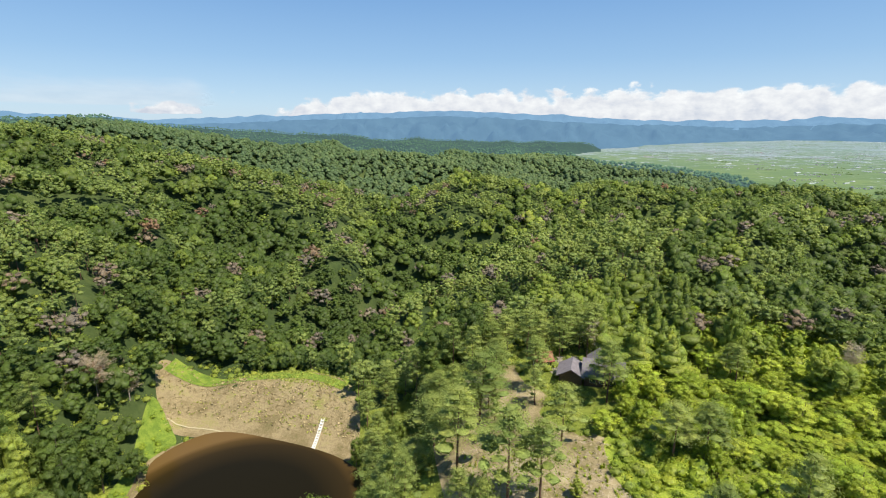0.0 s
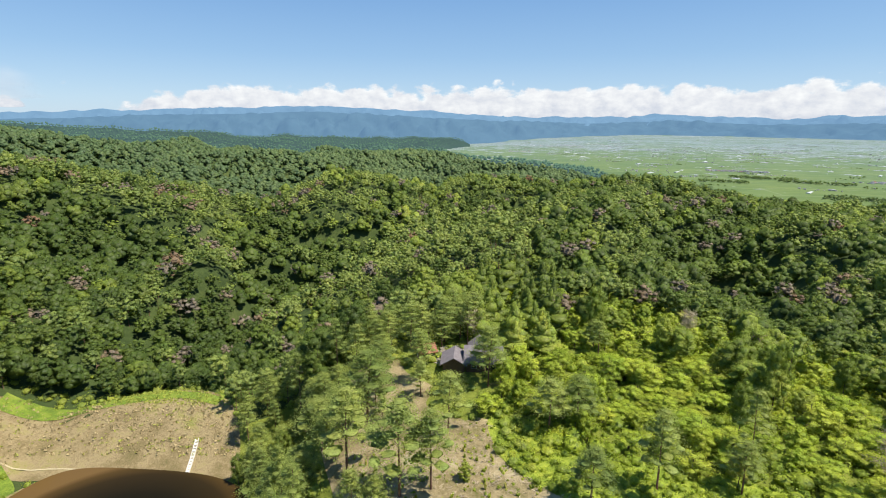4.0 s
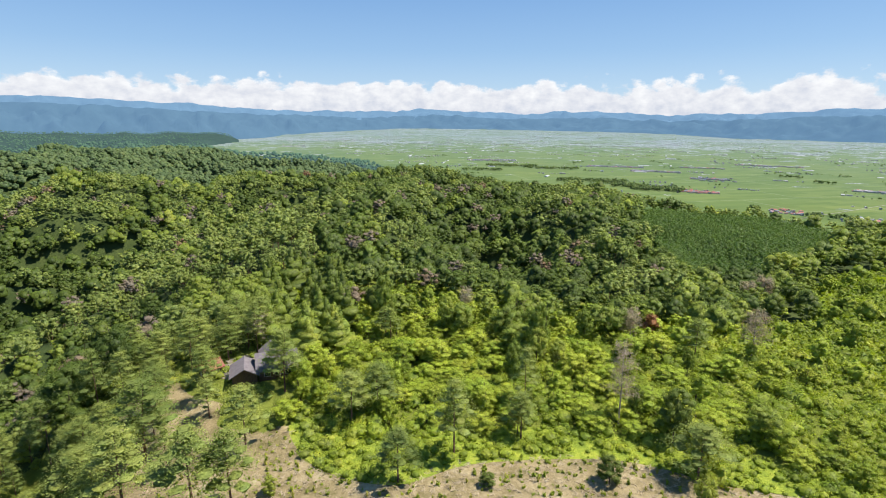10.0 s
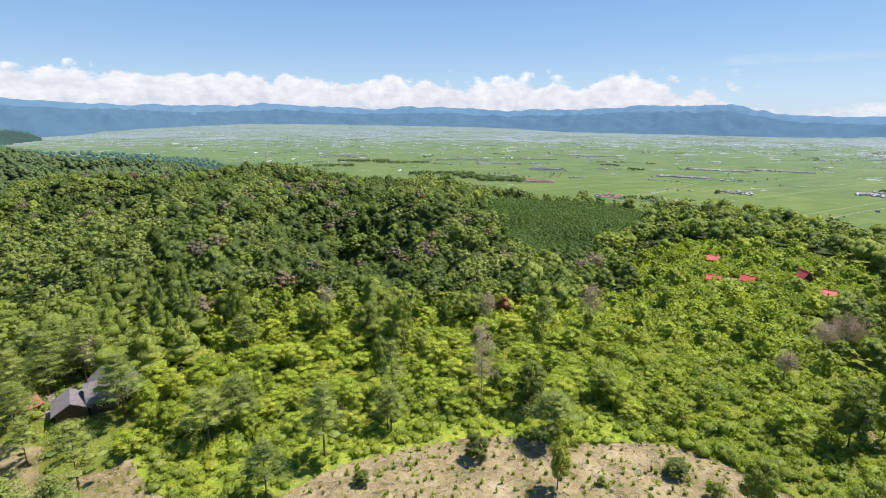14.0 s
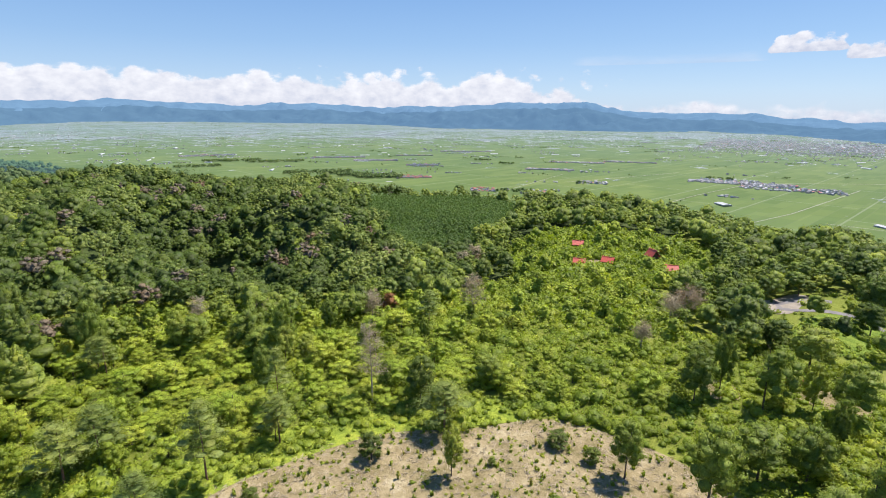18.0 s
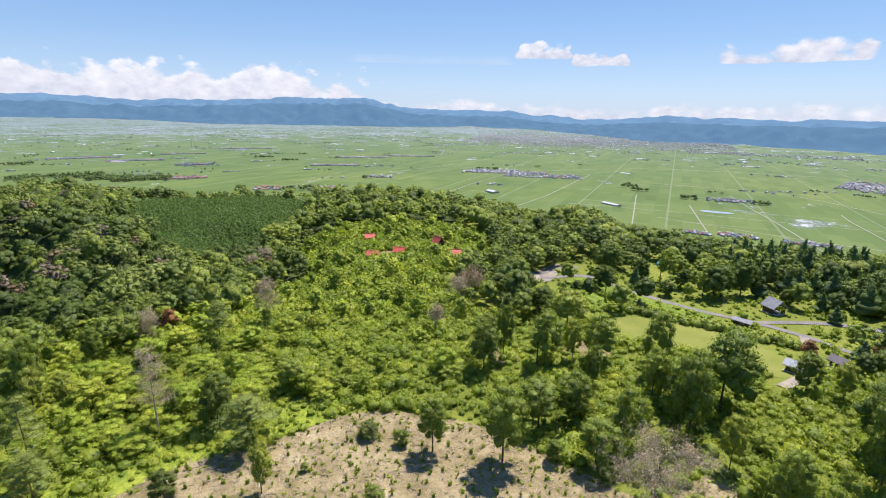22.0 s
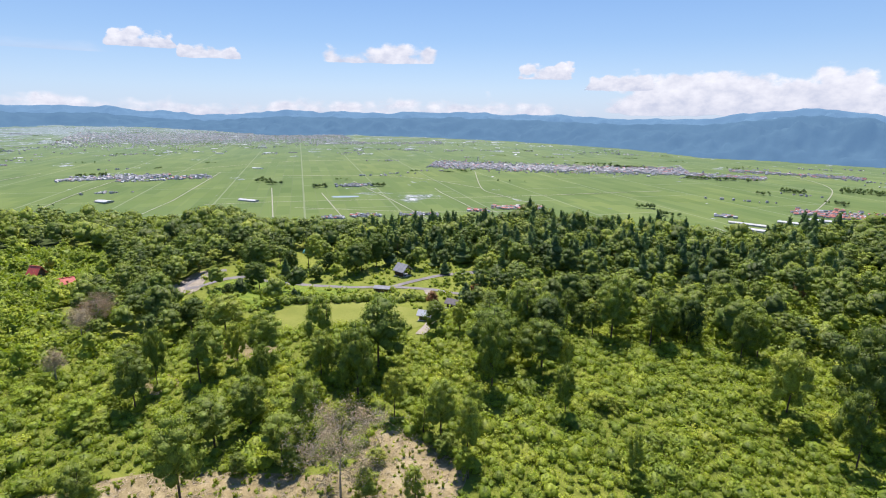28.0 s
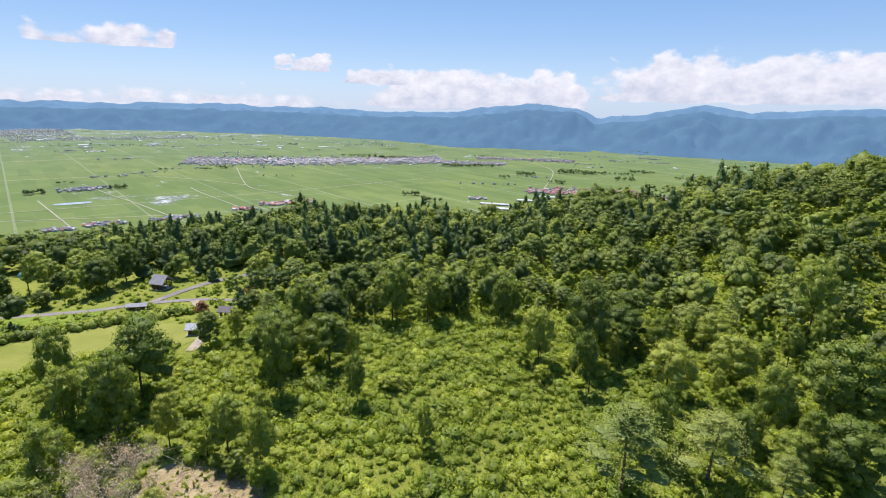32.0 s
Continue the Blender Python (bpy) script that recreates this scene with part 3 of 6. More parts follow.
# ---- trees ----
rng = np.random.default_rng(7)


def sprays(centres, normals, size, corners=4):
    """Leaf sprays: small quads or triangles at the centres, facing roughly along the normals, shaded as one soft mass."""
    n = len(centres)
    out = normals / np.linalg.norm(normals, axis=1)[:, None]
    nn = out + rng.normal(0, 0.6, (n, 3))
    nn /= np.linalg.norm(nn, axis=1)[:, None]
    u = np.cross(nn, rng.normal(0, 1, (n, 3)))
    u /= np.linalg.norm(u, axis=1)[:, None]
    w = np.cross(nn, u)
    s = (size * rng.uniform(0.65, 1.3, n))[:, None]
    v = []
    for k in range(corners):
        q = 6.283 * k / corners + rng.uniform(-0.35, 0.35, (n, 1))
        v.append(centres + (u * np.cos(q) + w * np.sin(q)) * s * rng.uniform(0.7, 1.15, (n, 1)) + nn * s * rng.uniform(-0.2, 0.2, (n, 1)))
    soft = out * 0.5 + nn * 0.65
    soft /= np.linalg.norm(soft, axis=1)[:, None]
    return np.stack(v, 1).reshape(-1, 3), np.arange(corners * n).reshape(n, corners), np.repeat(soft, corners, 0)


def ball_points(n):
    p = rng.normal(0, 1, (n, 3))
    return p / np.linalg.norm(p, axis=1)[:, None]


def ico(level):
    bm = bmesh.new()
    bmesh.ops.create_icosphere(bm, subdivisions=level, radius=1.0)
    v, f = np.array([q.co[:] for q in bm.verts]), np.array([[w.index for w in q.verts] for q in bm.faces])
    bm.free()
    return v, f


ICO = {k: ico(k) for k in (1, 2, 3)}


def crown_of(lobes, level, n, size, shell=(0.94, 1.22), core=1.0, heart=None):
    """A crown: lumpy leaf masses (centre, radii) with loose sprays standing out of them; with a heart it is shaded as one dome."""
    vs, fs, ns, base = [], [], [], 0
    per = max(1, n // len(lobes))
    cs, cn = [], []
    for c, r in lobes:
        v, f = ICO[level]
        q = rng.uniform(-3, 3, 9)
        k = 1 + 0.16 * np.sin(v @ q[:3] * 1.6 + q[3]) + 0.13 * np.sin(v @ q[4:7] * 2.3 + q[7]) + rng.normal(0, 0.05, len(v))
        vs.append(c + v * r * core * k[:, None])
        nn = v / r
        nn = nn / np.linalg.norm(nn, axis=1)[:, None] + np.array([0, 0, 0.3])
        ns.append(nn / np.linalg.norm(nn, axis=1)[:, None])
        if heart is not None:
            q = vs[-1] - heart
            ns[-1] = ns[-1] * 0.8 + 0.3 * q / np.linalg.norm(q, axis=1)[:, None] + rng.normal(0, 0.22, q.shape)
            ns[-1] /= np.linalg.norm(ns[-1], axis=1)[:, None]
        fs.append(f + base)
        base += len(v)
        p = ball_points(per)
        p[:, 2] = np.where(p[:, 2] < -0.45, -p[:, 2], p[:, 2])
        cs.append(c + p * r * rng.uniform(*shell, (per, 1)))
        pn = p / r
        cn.append(pn / np.linalg.norm(pn, axis=1)[:, None] + np.array([0, 0, 0.3]))
        if heart is not None:
            q = cs[-1] - heart
            cn[-1] = cn[-1] * 0.8 + 0.3 * q / np.linalg.norm(q, axis=1)[:, None]
    sv, sf, sn = sprays(np.concatenate(cs), np.concatenate(cn), size, 3)
    return np.concatenate(vs + [sv]), np.concatenate(fs + [sf + base]), np.concatenate(ns + [sn])


def broad_crown(tall, wide, lobes, level, n, size, low=0.36, core=1.0):
    """A broadleaf crown, base of the tree at the origin."""
    out = []
    for k in range(lobes):
        a, q = k * 2.4 + rng.uniform(-0.6, 0.6), (k + 0.5) / lobes
        span = math.sin(math.pi * min(1.0, 0.22 + 0.78 * q)) ** 0.7
        rr = wide * 0.62 * span * rng.uniform(0.6, 1.0) if k < lobes - 1 else wide * 0.12
        r = wide * rng.uniform(0.38, 0.54) * (0.74 if lobes > 13 else 1 if lobes > 4 else 1.35)
        c = np.array([rr * math.cos(a), rr * math.sin(a), tall * (low + (0.86 - low) * q)])
        out.append((c, np.array([r, r, r * rng.uniform(0.7, 0.95)])))
    if core >= 0.8 and lobes > 2:
        out.append((np.array([0, 0, tall * 0.55]), np.array([wide * 0.74, wide * 0.74, tall * 0.27])))
    return crown_of(out, level, n, size, (0.84, 1.22) if core >= 0.8 else (0.78, 1.3), core, np.array([0, 0, tall * 0.36]))


def open_crown(tall, wide, lobes, n, size, low=0.3):
    """A near broadleaf crown: many small leaf clumps round an airy middle, uneven in outline."""
    lean = rng.normal(0, 0.14, 2) * wide
    out = [(np.array([lean[0] * 0.5, lean[1] * 0.5, tall * (low + 0.92) / 2]), np.array([wide * 0.5, wide * 0.5, tall * (0.9 - low) * 0.36]))]
    for k in range(lobes):
        a, up = k * 2.4 + rng.uniform(-0.5, 0.5), 1 - 1.75 * (k + 0.5) / lobes
        ring = math.sqrt(max(0.0, 1 - up * up)) * rng.uniform(0.55, 1.02)
        r = wide * rng.uniform(0.19, 0.33)
        c = np.array([lean[0] + wide * 0.82 * ring * math.cos(a), lean[1] + wide * 0.82 * ring * math.sin(a), tall * ((low + 0.9) / 2 + (0.86 - low) / 2 * up * rng.uniform(0.85, 1.08))])
        out.append((c, np.array([r, r, r * rng.uniform(0.55, 0.8)])))
    return crown_of(out, 1, n, size, (0.72, 1.3), 0.72, np.array([0, 0, tall * 0.4]))


def pine_crown(tall, wide, lobes, level, n, size, low=0.42, core=1.0):
    """A red pine's crown: flat tufts of needles at the ends of limbs."""
    out = []
    for k in range(lobes):
        q = k / max(1, lobes - 1)
        a = k * 2.4 + rng.uniform(-0.4, 0.4)
        reach = wide * (0.95 - 0.85 * q ** 1.5) * rng.uniform(0.45, 0.9)
        r = wide * rng.uniform(0.28, 0.46) * (1.1 - 0.3 * q) * (1 if lobes > 8 else 1.5)
        out.append((np.array([reach * math.cos(a), reach * math.sin(a), tall * (low + (0.95 - low) * q)]), np.array([r, r, r * (0.5 if core >= 0.8 else 0.27)])))
    return crown_of(out, level, n, size, (0.75, 1.3) if core >= 0.8 else (0.6, 1.4), core, np.array([0, 0, tall * 0.4]) if core >= 0.8 else None)


def cedar_crown(tall, wide, lobes, level, n, size):
    """A cedar's narrow cone of drooping boughs."""
    out = []
    for k in range(lobes):
        q = k / max(1, lobes - 1)
        r = wide * (1.0 - 0.82 * q)
        a = k * 2.4
        out.append((np.array([0.25 * r * math.cos(a), 0.25 * r * math.sin(a), tall * (0.2 + 0.74 * q)]), np.array([r, r, tall * (0.62 / lobes + 0.05)])))
    return crown_of(out, level, n, size, (0.9, 1.3))


def bush_crown(tall, wide, lobes, level, n, size):
    out = []
    for k in range(lobes):
        a, o = rng.uniform(0, 6.28), (0 if lobes == 1 else wide * 0.5)
        r = wide * (0.95 if lobes == 1 else rng.uniform(0.5, 0.7))
        out.append((np.array([o * math.cos(a), o * math.sin(a), tall * 0.35]), np.array([r, r, tall * rng.uniform(0.5, 0.7)])))
    return crown_of(out, level, n, size, (0.65, 1.4), 0.72)


def tube(v, f, a, b, r0, r1, sides=5):
    """A tapered limb from a to b, added to the lists."""
    a, b = np.asarray(a, float), np.asarray(b, float)
    w = (b - a) / np.linalg.norm(b - a)
    u = np.cross(w, [0.3, 1, 0.2] if abs(w[2]) > 0.5 else [0, 0, 1])
    u /= np.linalg.norm(u)
    t = np.cross(w, u)
    i = len(v)
    for p, r in ((a, r0), (b, r1)):
        for k in range(sides):
            q = 6.283 * k / sides
            v.append(p + (u * math.cos(q) + t * math.sin(q)) * r)
    f += [(i + k, i + (k + 1) % sides, i + sides + (k + 1) % sides, i + sides + k) for k in range(sides)]


def limbs(tall, wide, thick, first, count, twigs=0, upward=0.5):
    """A trunk with limbs."""
    v, f, at = [], [], np.zeros(3)
    lean = rng.normal(0, 0.035, 2)
    steps = 4
    pts = [np.array([lean[0] * tall * s * s, lean[1] * tall * s * s, tall * 0.93 * s]) for s in np.linspace(0, 1, steps + 1)]
    for k in range(steps):
        tube(v, f, pts[k] - (np.array([0, 0, 0.6]) if k == 0 else 0), pts[k + 1], thick * (1 - 0.85 * k / steps), thick * (1 - 0.85 * (k + 1) / steps), 6)
    for k in range(count):
        s = first + (0.93 - first) * (k + 0.5) / count
        a = k * 2.4 + rng.uniform(-0.5, 0.5)
        base = np.array([lean[0] * tall * s * s, lean[1] * tall * s * s, tall * 0.93 * s])
        long = wide * (1.05 - 0.6 * (s - first) / (1 - first)) * rng.uniform(0.6, 1.0)
        tip = base + np.array([math.cos(a) * long, math.sin(a) * long, long * upward * rng.uniform(0.4, 1.2)])
        tube(v, f, base, tip, thick * 0.34 * (1.1 - s), thick * 0.08, 4)
        for j in range(twigs):
            q = rng.uniform(0.3, 1.0)
            o = base + (tip - base) * q
            e = o + rng.normal(0, 1, 3) * np.array([1, 1, 0.5]) * long * 0.3 + np.array([0, 0, long * 0.12])
            tube(v, f, o, e, thick * 0.07, thick * 0.025, 3)
    return np.array(v), np.array(f)


def forest(name, kind, crowns, xyz, scale, tint, label, category="trees"):
    """Many trees as one mass of leaves."""
    n = len(xyz)
    if not n:
        return None
    pick, turn = rng.integers(0, len(crowns), n), rng.uniform(0, 6.28, n)
    vs, fs, ts, ns, base = [], [], [], [], 0
    for k, (cv, cf, *cn) in enumerate(crowns):
        m = pick == k
        if not m.any():
            continue
        c, s = np.cos(turn[m])[:, None], np.sin(turn[m])[:, None]
        sc, up = scale[m][:, None], (scale[m] * rng.uniform(0.85, 1.15, m.sum()))[:, None]
        x = (cv[None, :, 0] * c - cv[None, :, 1] * s) * sc + xyz[m][:, :1]
        y = (cv[None, :, 0] * s + cv[None, :, 1] * c) * sc + xyz[m][:, 1:2]
        z = cv[None, :, 2] * up + xyz[m][:, 2:]
        vs.append(np.stack([x, y, z], -1).reshape(-1, 3))
        fs.append((cf[None] + (np.arange(m.sum()) * len(cv))[:, None, None] + base).reshape(-1, cf.shape[1]))
        ts.append(np.repeat(tint[m], len(cv)))
        if cn:
            q = cn[0]
            ns.append(np.stack([q[None, :, 0] * c - q[None, :, 1] * s, q[None, :, 0] * s + q[None, :, 1] * c, np.broadcast_to(q[None, :, 2], x.shape)], -1).reshape(-1, 3))
        base += m.sum() * len(cv)
    ob = new(name, mesh_from(name, np.concatenate(vs), np.concatenate(fs), LEAF[kind] if kind in LEAF else kind, np.concatenate(ts), normals=np.concatenate(ns) if ns else None))
    return tagged(ob, label, category, kind="stuff")


def scatter(d0, d1, gap, h0=-45, h1=199):
    """Jittered places on the land between two distances and headings."""
    g = np.arange(-d1, d1, gap)
    x, y = [q.ravel() for q in np.meshgrid(g, g)]
    x, y = x + rng.uniform(-0.5, 0.5, x.shape) * gap * 0.95, y + rng.uniform(-0.5, 0.5, x.shape) * gap * 0.95
    d, h = np.hypot(x, y), wrap(heading_of(x, y))
    k = (d > d0) & (d <= d1) & (h > h0) & (h < h1)
    return x[k], y[k]


ROADS = []
OPEN = [smooth_outline(p) for p in (CLEARING, POND, DAM, LAWN_LINE, BANK_LINE)]


def free(x, y, *more):
    k = np.ones(x.shape, bool)
    for p in OPEN + [smooth_outline(m) for m in more]:
        k &= ~inside(x, y, p)
    return k


def spot(x, y):
    return np.stack([x, y, height(x, y)], -1)


patch("clearing", CLEARING, SOIL, 0.10, "bare replanted clearing of pale soil and dry slash", "ground")
patch("verge", VERGE, GRASS, 0.14, "bright green grassy verge above the clearing", "grass")
patch("lawn", LAWN_LINE, LAWN, 0.10, "mown pale green park lawn", "lawn")
patch("dam", DAM, DRY, 0.12, "dry grass slope of an earth dam above a pond", "dam")

# ---- pond, dam and paths ----


def water_mat():
    m, n, l = nodes_of("pond_water")
    b = n["Principled BSDF"]
    # peaty brown in the shallows, near black over the deep middle
    c, mp, ln = n.new("ShaderNodeTexCoord"), n.new("ShaderNodeMapping"), n.new("ShaderNodeVectorMath")
    mp.inputs["Location"].default_value, mp.inputs["Scale"].default_value = (1.50, -2.94, 0), (0.0242, 0.0226, 0)
    ln.operation = "LENGTH"
    l.new(c.outputs["Object"], mp.inputs["Vector"])
    l.new(mp.outputs[0], ln.inputs[0])
    r = ramp(n, [(0.62, (0.010, 0.008, 0.003)), (0.84, (0.024, 0.016, 0.005)), (0.94, (0.06, 0.036, 0.010)), (1.0, (0.12, 0.072, 0.024))])
    l.new(ln.outputs["Value"], r.inputs[0])
    l.new(r.outputs[0], b.inputs["Base Color"])
    b.inputs["Roughness"].default_value = 0.12
    b.inputs["IOR"].default_value = 1.33
    b.inputs["Specular IOR Level"].default_value = 0.1
    rip = noise_of(n, l, 1.3, 3)
    bp = n.new("ShaderNodeBump")
    bp.inputs["Strength"].default_value = 0.06
    l.new(rip.outputs[0], bp.inputs["Height"])
    l.new(bp.outputs[0], b.inputs["Normal"])
    return m


bm = bmesh.new()
bm.faces.new([bm.verts.new((x, y, -35.0)) for x, y in smooth_outline(POND)])
pond = tagged(part("water", bm, water_mat(), None), "still dark brown pond below a grassy dam", "pond", kind="structure")
TRACK = plain_mat("pale_track", (0.40, 0.34, 0.20), 0.95, 0.15, 1.5)
strip("shore", [(-97, 128), (-96, 143), (-99, 159), (-88, 172), (-66, 169.5), (-38, 159)], 6.5, DRY, 0.3, "bare muddy shore of the pond", "shore")
patch("bank", BANK_LINE, BANK, 0.2, "lush green bank beside the pond", "grass")
strip("dam_crest", [(-116, 205), (-86, 203), (-55, 203), (-38, 194)], 9.0, BANK, 0.3, "bright weedy crest of the earth dam", "grass")
strip("dam_path", [(-106, 181), (-87, 178), (-72, 172), (-51, 162), (-36, 157)], 0.5, TRACK, 0.32, "thin pale path along the dam", "path")


def spillway():
    """A stepped concrete chute down the dam."""
    thing = tagged(new("spillway"), "pale stepped concrete chute down the dam slope", "spillway")
    n, p0, p1 = 22, Vector((-45, 178, 0)), Vector((-47.5, 155, 0))
    along = (p1 - p0).normalized()
    side = Vector((along.y, -along.x, 0))
    for k in range(n):
        q = p0.lerp(p1, (k + 0.5) / n)
        z = float(height(q.x, q.y)) + 0.25
        bm = bmesh.new()
        bmesh.ops.create_cube(bm, size=1.0, matrix=Matrix.Translation((q.x, q.y, z)) @ Matrix.Rotation(math.atan2(along.y, along.x), 4, "Z") @ Matrix.Diagonal((1.12, 0.9, 0.5, 1)))
        bmesh.ops.bevel(bm, geom=bm.edges[:], offset=0.05, segments=1)
        part("step", bm, CONCRETE, thing)
    for s in (-0.55, 0.55):
        bm = bmesh.new()
        rows = []
        for k in range(n + 1):
            q = p0.lerp(p1, k / n) + side * s
            z = float(height(q.x, q.y))
            rows.append([bm.verts.new((q.x + side.x * o, q.y + side.y * o, z + h)) for o, h in ((-0.12, -0.3), (-0.12, 0.75), (0.12, 0.75), (0.12, -0.3))])
        for a_, b_ in zip(rows, rows[1:]):
            for k in range(4):
                bm.faces.new((a_[k], a_[(k + 1) % 4], b_[(k + 1) % 4], b_[k]))
        bm.faces.new(rows[0]), bm.faces.new(rows[-1][::-1])
        part("side_wall", bm, CONCRETE, thing)


spillway()
ROAD_LINES = [[(268, -75), (270, -62), (262, -52), (253, -56), (252, -70), (248, -86), (234, -101), (216, -116), (203, -133), (188, -143), (172, -150), (160, -162)], [(203, -133), (206, -150), (205, -173), (196, -204)]]
strip("road", ROAD_LINES[0], 4.5, ASPHALT, 0.2, "narrow winding grey asphalt park road", "road")
strip("road", ROAD_LINES[1], 4.0, ASPHALT, 0.22, "side road of grey asphalt beside the park shelter", "road")
strip("path", [(186, -142), (172, -134), (158, -126), (146, -114), (138, -102)], 3.4, GRAVEL, 0.24, "pale gravel path from the road to the lawn", "path")
patch("car_park", [(247, -45), (259, -43), (275, -54), (284, -64), (274, -69), (262, -63), (246, -55)], GRAVEL, 0.16, "pale gravel pull-in beside the road bend", "ground")
patch("meadow", [(200, -50), (232, -56), (250, -72), (246, -92), (232, -106), (216, -122), (206, -112), (204, -84)], BANK, 0.12, "rough grass between the park road and the lawn", "grass")
patch("bare_patch", [(150, -14), (160, -12), (162, -24), (152, -26)], SOIL, 0.2, "patch of bare tan soil between trees", "ground")
patch("bare_patch_b", [(158, -42), (168, -40), (168, -56), (156, -58)], SOIL, 0.2, "patch of bare tan soil beside the lawn", "ground")
patch("sandy_floor", SAND, SOIL, 0.18, "sandy floor under open pines", "ground")
patch("cabin_yard", [(276, 30), (282, 40), (296, 32), (294, 20), (284, 16)], SOIL, 0.2, "bare yard between the red-roofed cabins", "ground")
patch("house_yard", [(38, 154), (46, 158), (48, 166), (40, 168), (35, 162)], GRAVEL, 0.16, "gravel yard round the lodge", "ground")

# ---- clouds ----


def cloud_mat(name, e0, e1, scale, cover, soft, wisp=False):
    """Cloud on a far sheet: billows of noise, flat below and heaped above; u is the heading, v the height in degrees."""
    m, n, l = nodes_of(name)
    n.remove(n["Principled BSDF"])
    uv = n.new("ShaderNodeUVMap")
    sep = n.new("ShaderNodeSeparateXYZ")
    l.new(uv.outputs[0], sep.inputs[0])
    mp = n.new("ShaderNodeMapping")
    mp.inputs["Scale"].default_value = (scale * (0.35 if wisp else 1), scale * 1.5, 1)
    l.new(uv.outputs[0], mp.inputs["Vector"])

    def field(k, detail, rough):
        t = n.new("ShaderNodeTexNoise")
        t.inputs["Scale"].default_value, t.inputs["Detail"].default_value, t.inputs["Roughness"].default_value = k, detail, rough
        l.new(mp.outputs[0], t.inputs["Vector"])
        return t.outputs[0]

    def calc(op, p, q, r=None):
        c = n.new("ShaderNodeMath")
        c.operation = op
        for s, v in zip(c.inputs, (p, q, r)):
            if v is None:
                continue
            if isinstance(v, (int, float)):
                s.default_value = v
            else:
                l.new(v, s)
        return c.outputs[0]

    vor = n.new("ShaderNodeTexVoronoi")
    vor.feature = "SMOOTH_F1"
    vor.inputs["Scale"].default_value, vor.inputs["Smoothness"].default_value = 1.5, 0.35
    l.new(mp.outputs[0], vor.inputs["Vector"])
    puff = calc("MULTIPLY_ADD", vor.outputs["Distance"], -0.34 if not wisp else -0.1, 0.22)
    body = calc("ADD", calc("MULTIPLY", field(0.5, 2, 0.5), 0.75), puff)
    body = calc("ADD", body, calc("MULTIPLY_ADD", field(3.2, 7, 0.6), 0.36, -0.18))
    rel = n.new("ShaderNodeMapRange")
    rel.inputs[1].default_value, rel.inputs[2].default_value = e0, e1
    l.new(sep.outputs["Y"], rel.inputs[0])
    shape = ramp(n, [(0.0, (0.0,) * 3), (0.10, (0.78,) * 3), (0.45, (0.62,) * 3), (1.0, (0.0,) * 3)])
    l.new(rel.outputs[0], shape.inputs[0])
    ends = n.new("ShaderNodeSeparateXYZ")
    uv2 = n.new("ShaderNodeUVMap")
    uv2.uv_map = "span"
    l.new(uv2.outputs[0], ends.inputs[0])
    taper = ramp(n, [(0.0, (0.0,) * 3), (0.16, (1.0,) * 3), (0.84, (1.0,) * 3), (1.0, (0.0,) * 3)])
    l.new(ends.outputs["X"], taper.inputs[0])
    level = calc("ADD", body, calc("MULTIPLY", calc("MULTIPLY", shape.outputs[0], taper.outputs[0]), 1.0))
    edge = n.new("ShaderNodeMapRange")
    edge.interpolation_type = "SMOOTHSTEP"
    edge.inputs[1].default_value, edge.inputs[2].default_value = cover, cover + soft
    l.new(level, edge.inputs[0])
    # cloud shading painted into the emitted colour: greyer low down and in billows
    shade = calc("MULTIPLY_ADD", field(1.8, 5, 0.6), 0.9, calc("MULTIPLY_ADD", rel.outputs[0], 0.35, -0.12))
    col = ramp(n, [(0.25, (0.62, 0.66, 0.76)), (0.48, (0.83, 0.84, 0.88)), (0.7, (1.0, 1.0, 1.0))])
    l.new(shade, col.inputs[0])
    em, tr, mx = n.new("ShaderNodeEmission"), n.new("ShaderNodeBsdfTransparent"), n.new("ShaderNodeMixShader")
    em.inputs["Strength"].default_value = 0.66
    l.new(col.outputs[0], em.inputs[0])
    l.new(calc("MULTIPLY", edge.outputs[0], 0.35 if wisp else 0.97), mx.inputs[0])
    l.new(tr.outputs[0], mx.inputs[1])
    l.new(em.outputs[0], mx.inputs[2])
    l.new(mx.outputs[0], n["Material Output"].inputs[0])
    return m


def cloud(name, h0, h1, e0, e1, scale, cover, soft, label, d=4930.0, wisp=False):
    """A cloud on a curved sheet behind the mountains."""
    nh = max(8, int((h1 - h0) * 1.2))
    h, e_ = np.meshgrid(np.linspace(h0, h1, nh), np.linspace(e0, e1, 6))
    hr, er = np.radians(h), np.radians(e_)
    me = sheet(name, d * np.sin(hr), d * np.cos(hr), EYE.z + d * np.tan(er), cloud_mat(name, e0, e1, scale, cover, soft, wisp))
    idx = np.zeros(len(me.loops), np.int32)
    me.loops.foreach_get("vertex_index", idx)
    for layer, u, v in (("UVMap", h, e_), ("span", (h - h0) / (h1 - h0), (e_ - e0) / (e1 - e0))):
        me.uv_layers.new(name=layer).data.foreach_set("uv", np.stack([u.ravel()[idx], v.ravel()[idx]], -1).astype(np.float32).ravel())
    return tagged(new("backdrop_" + name, me), label, "cloud", kind="structure")


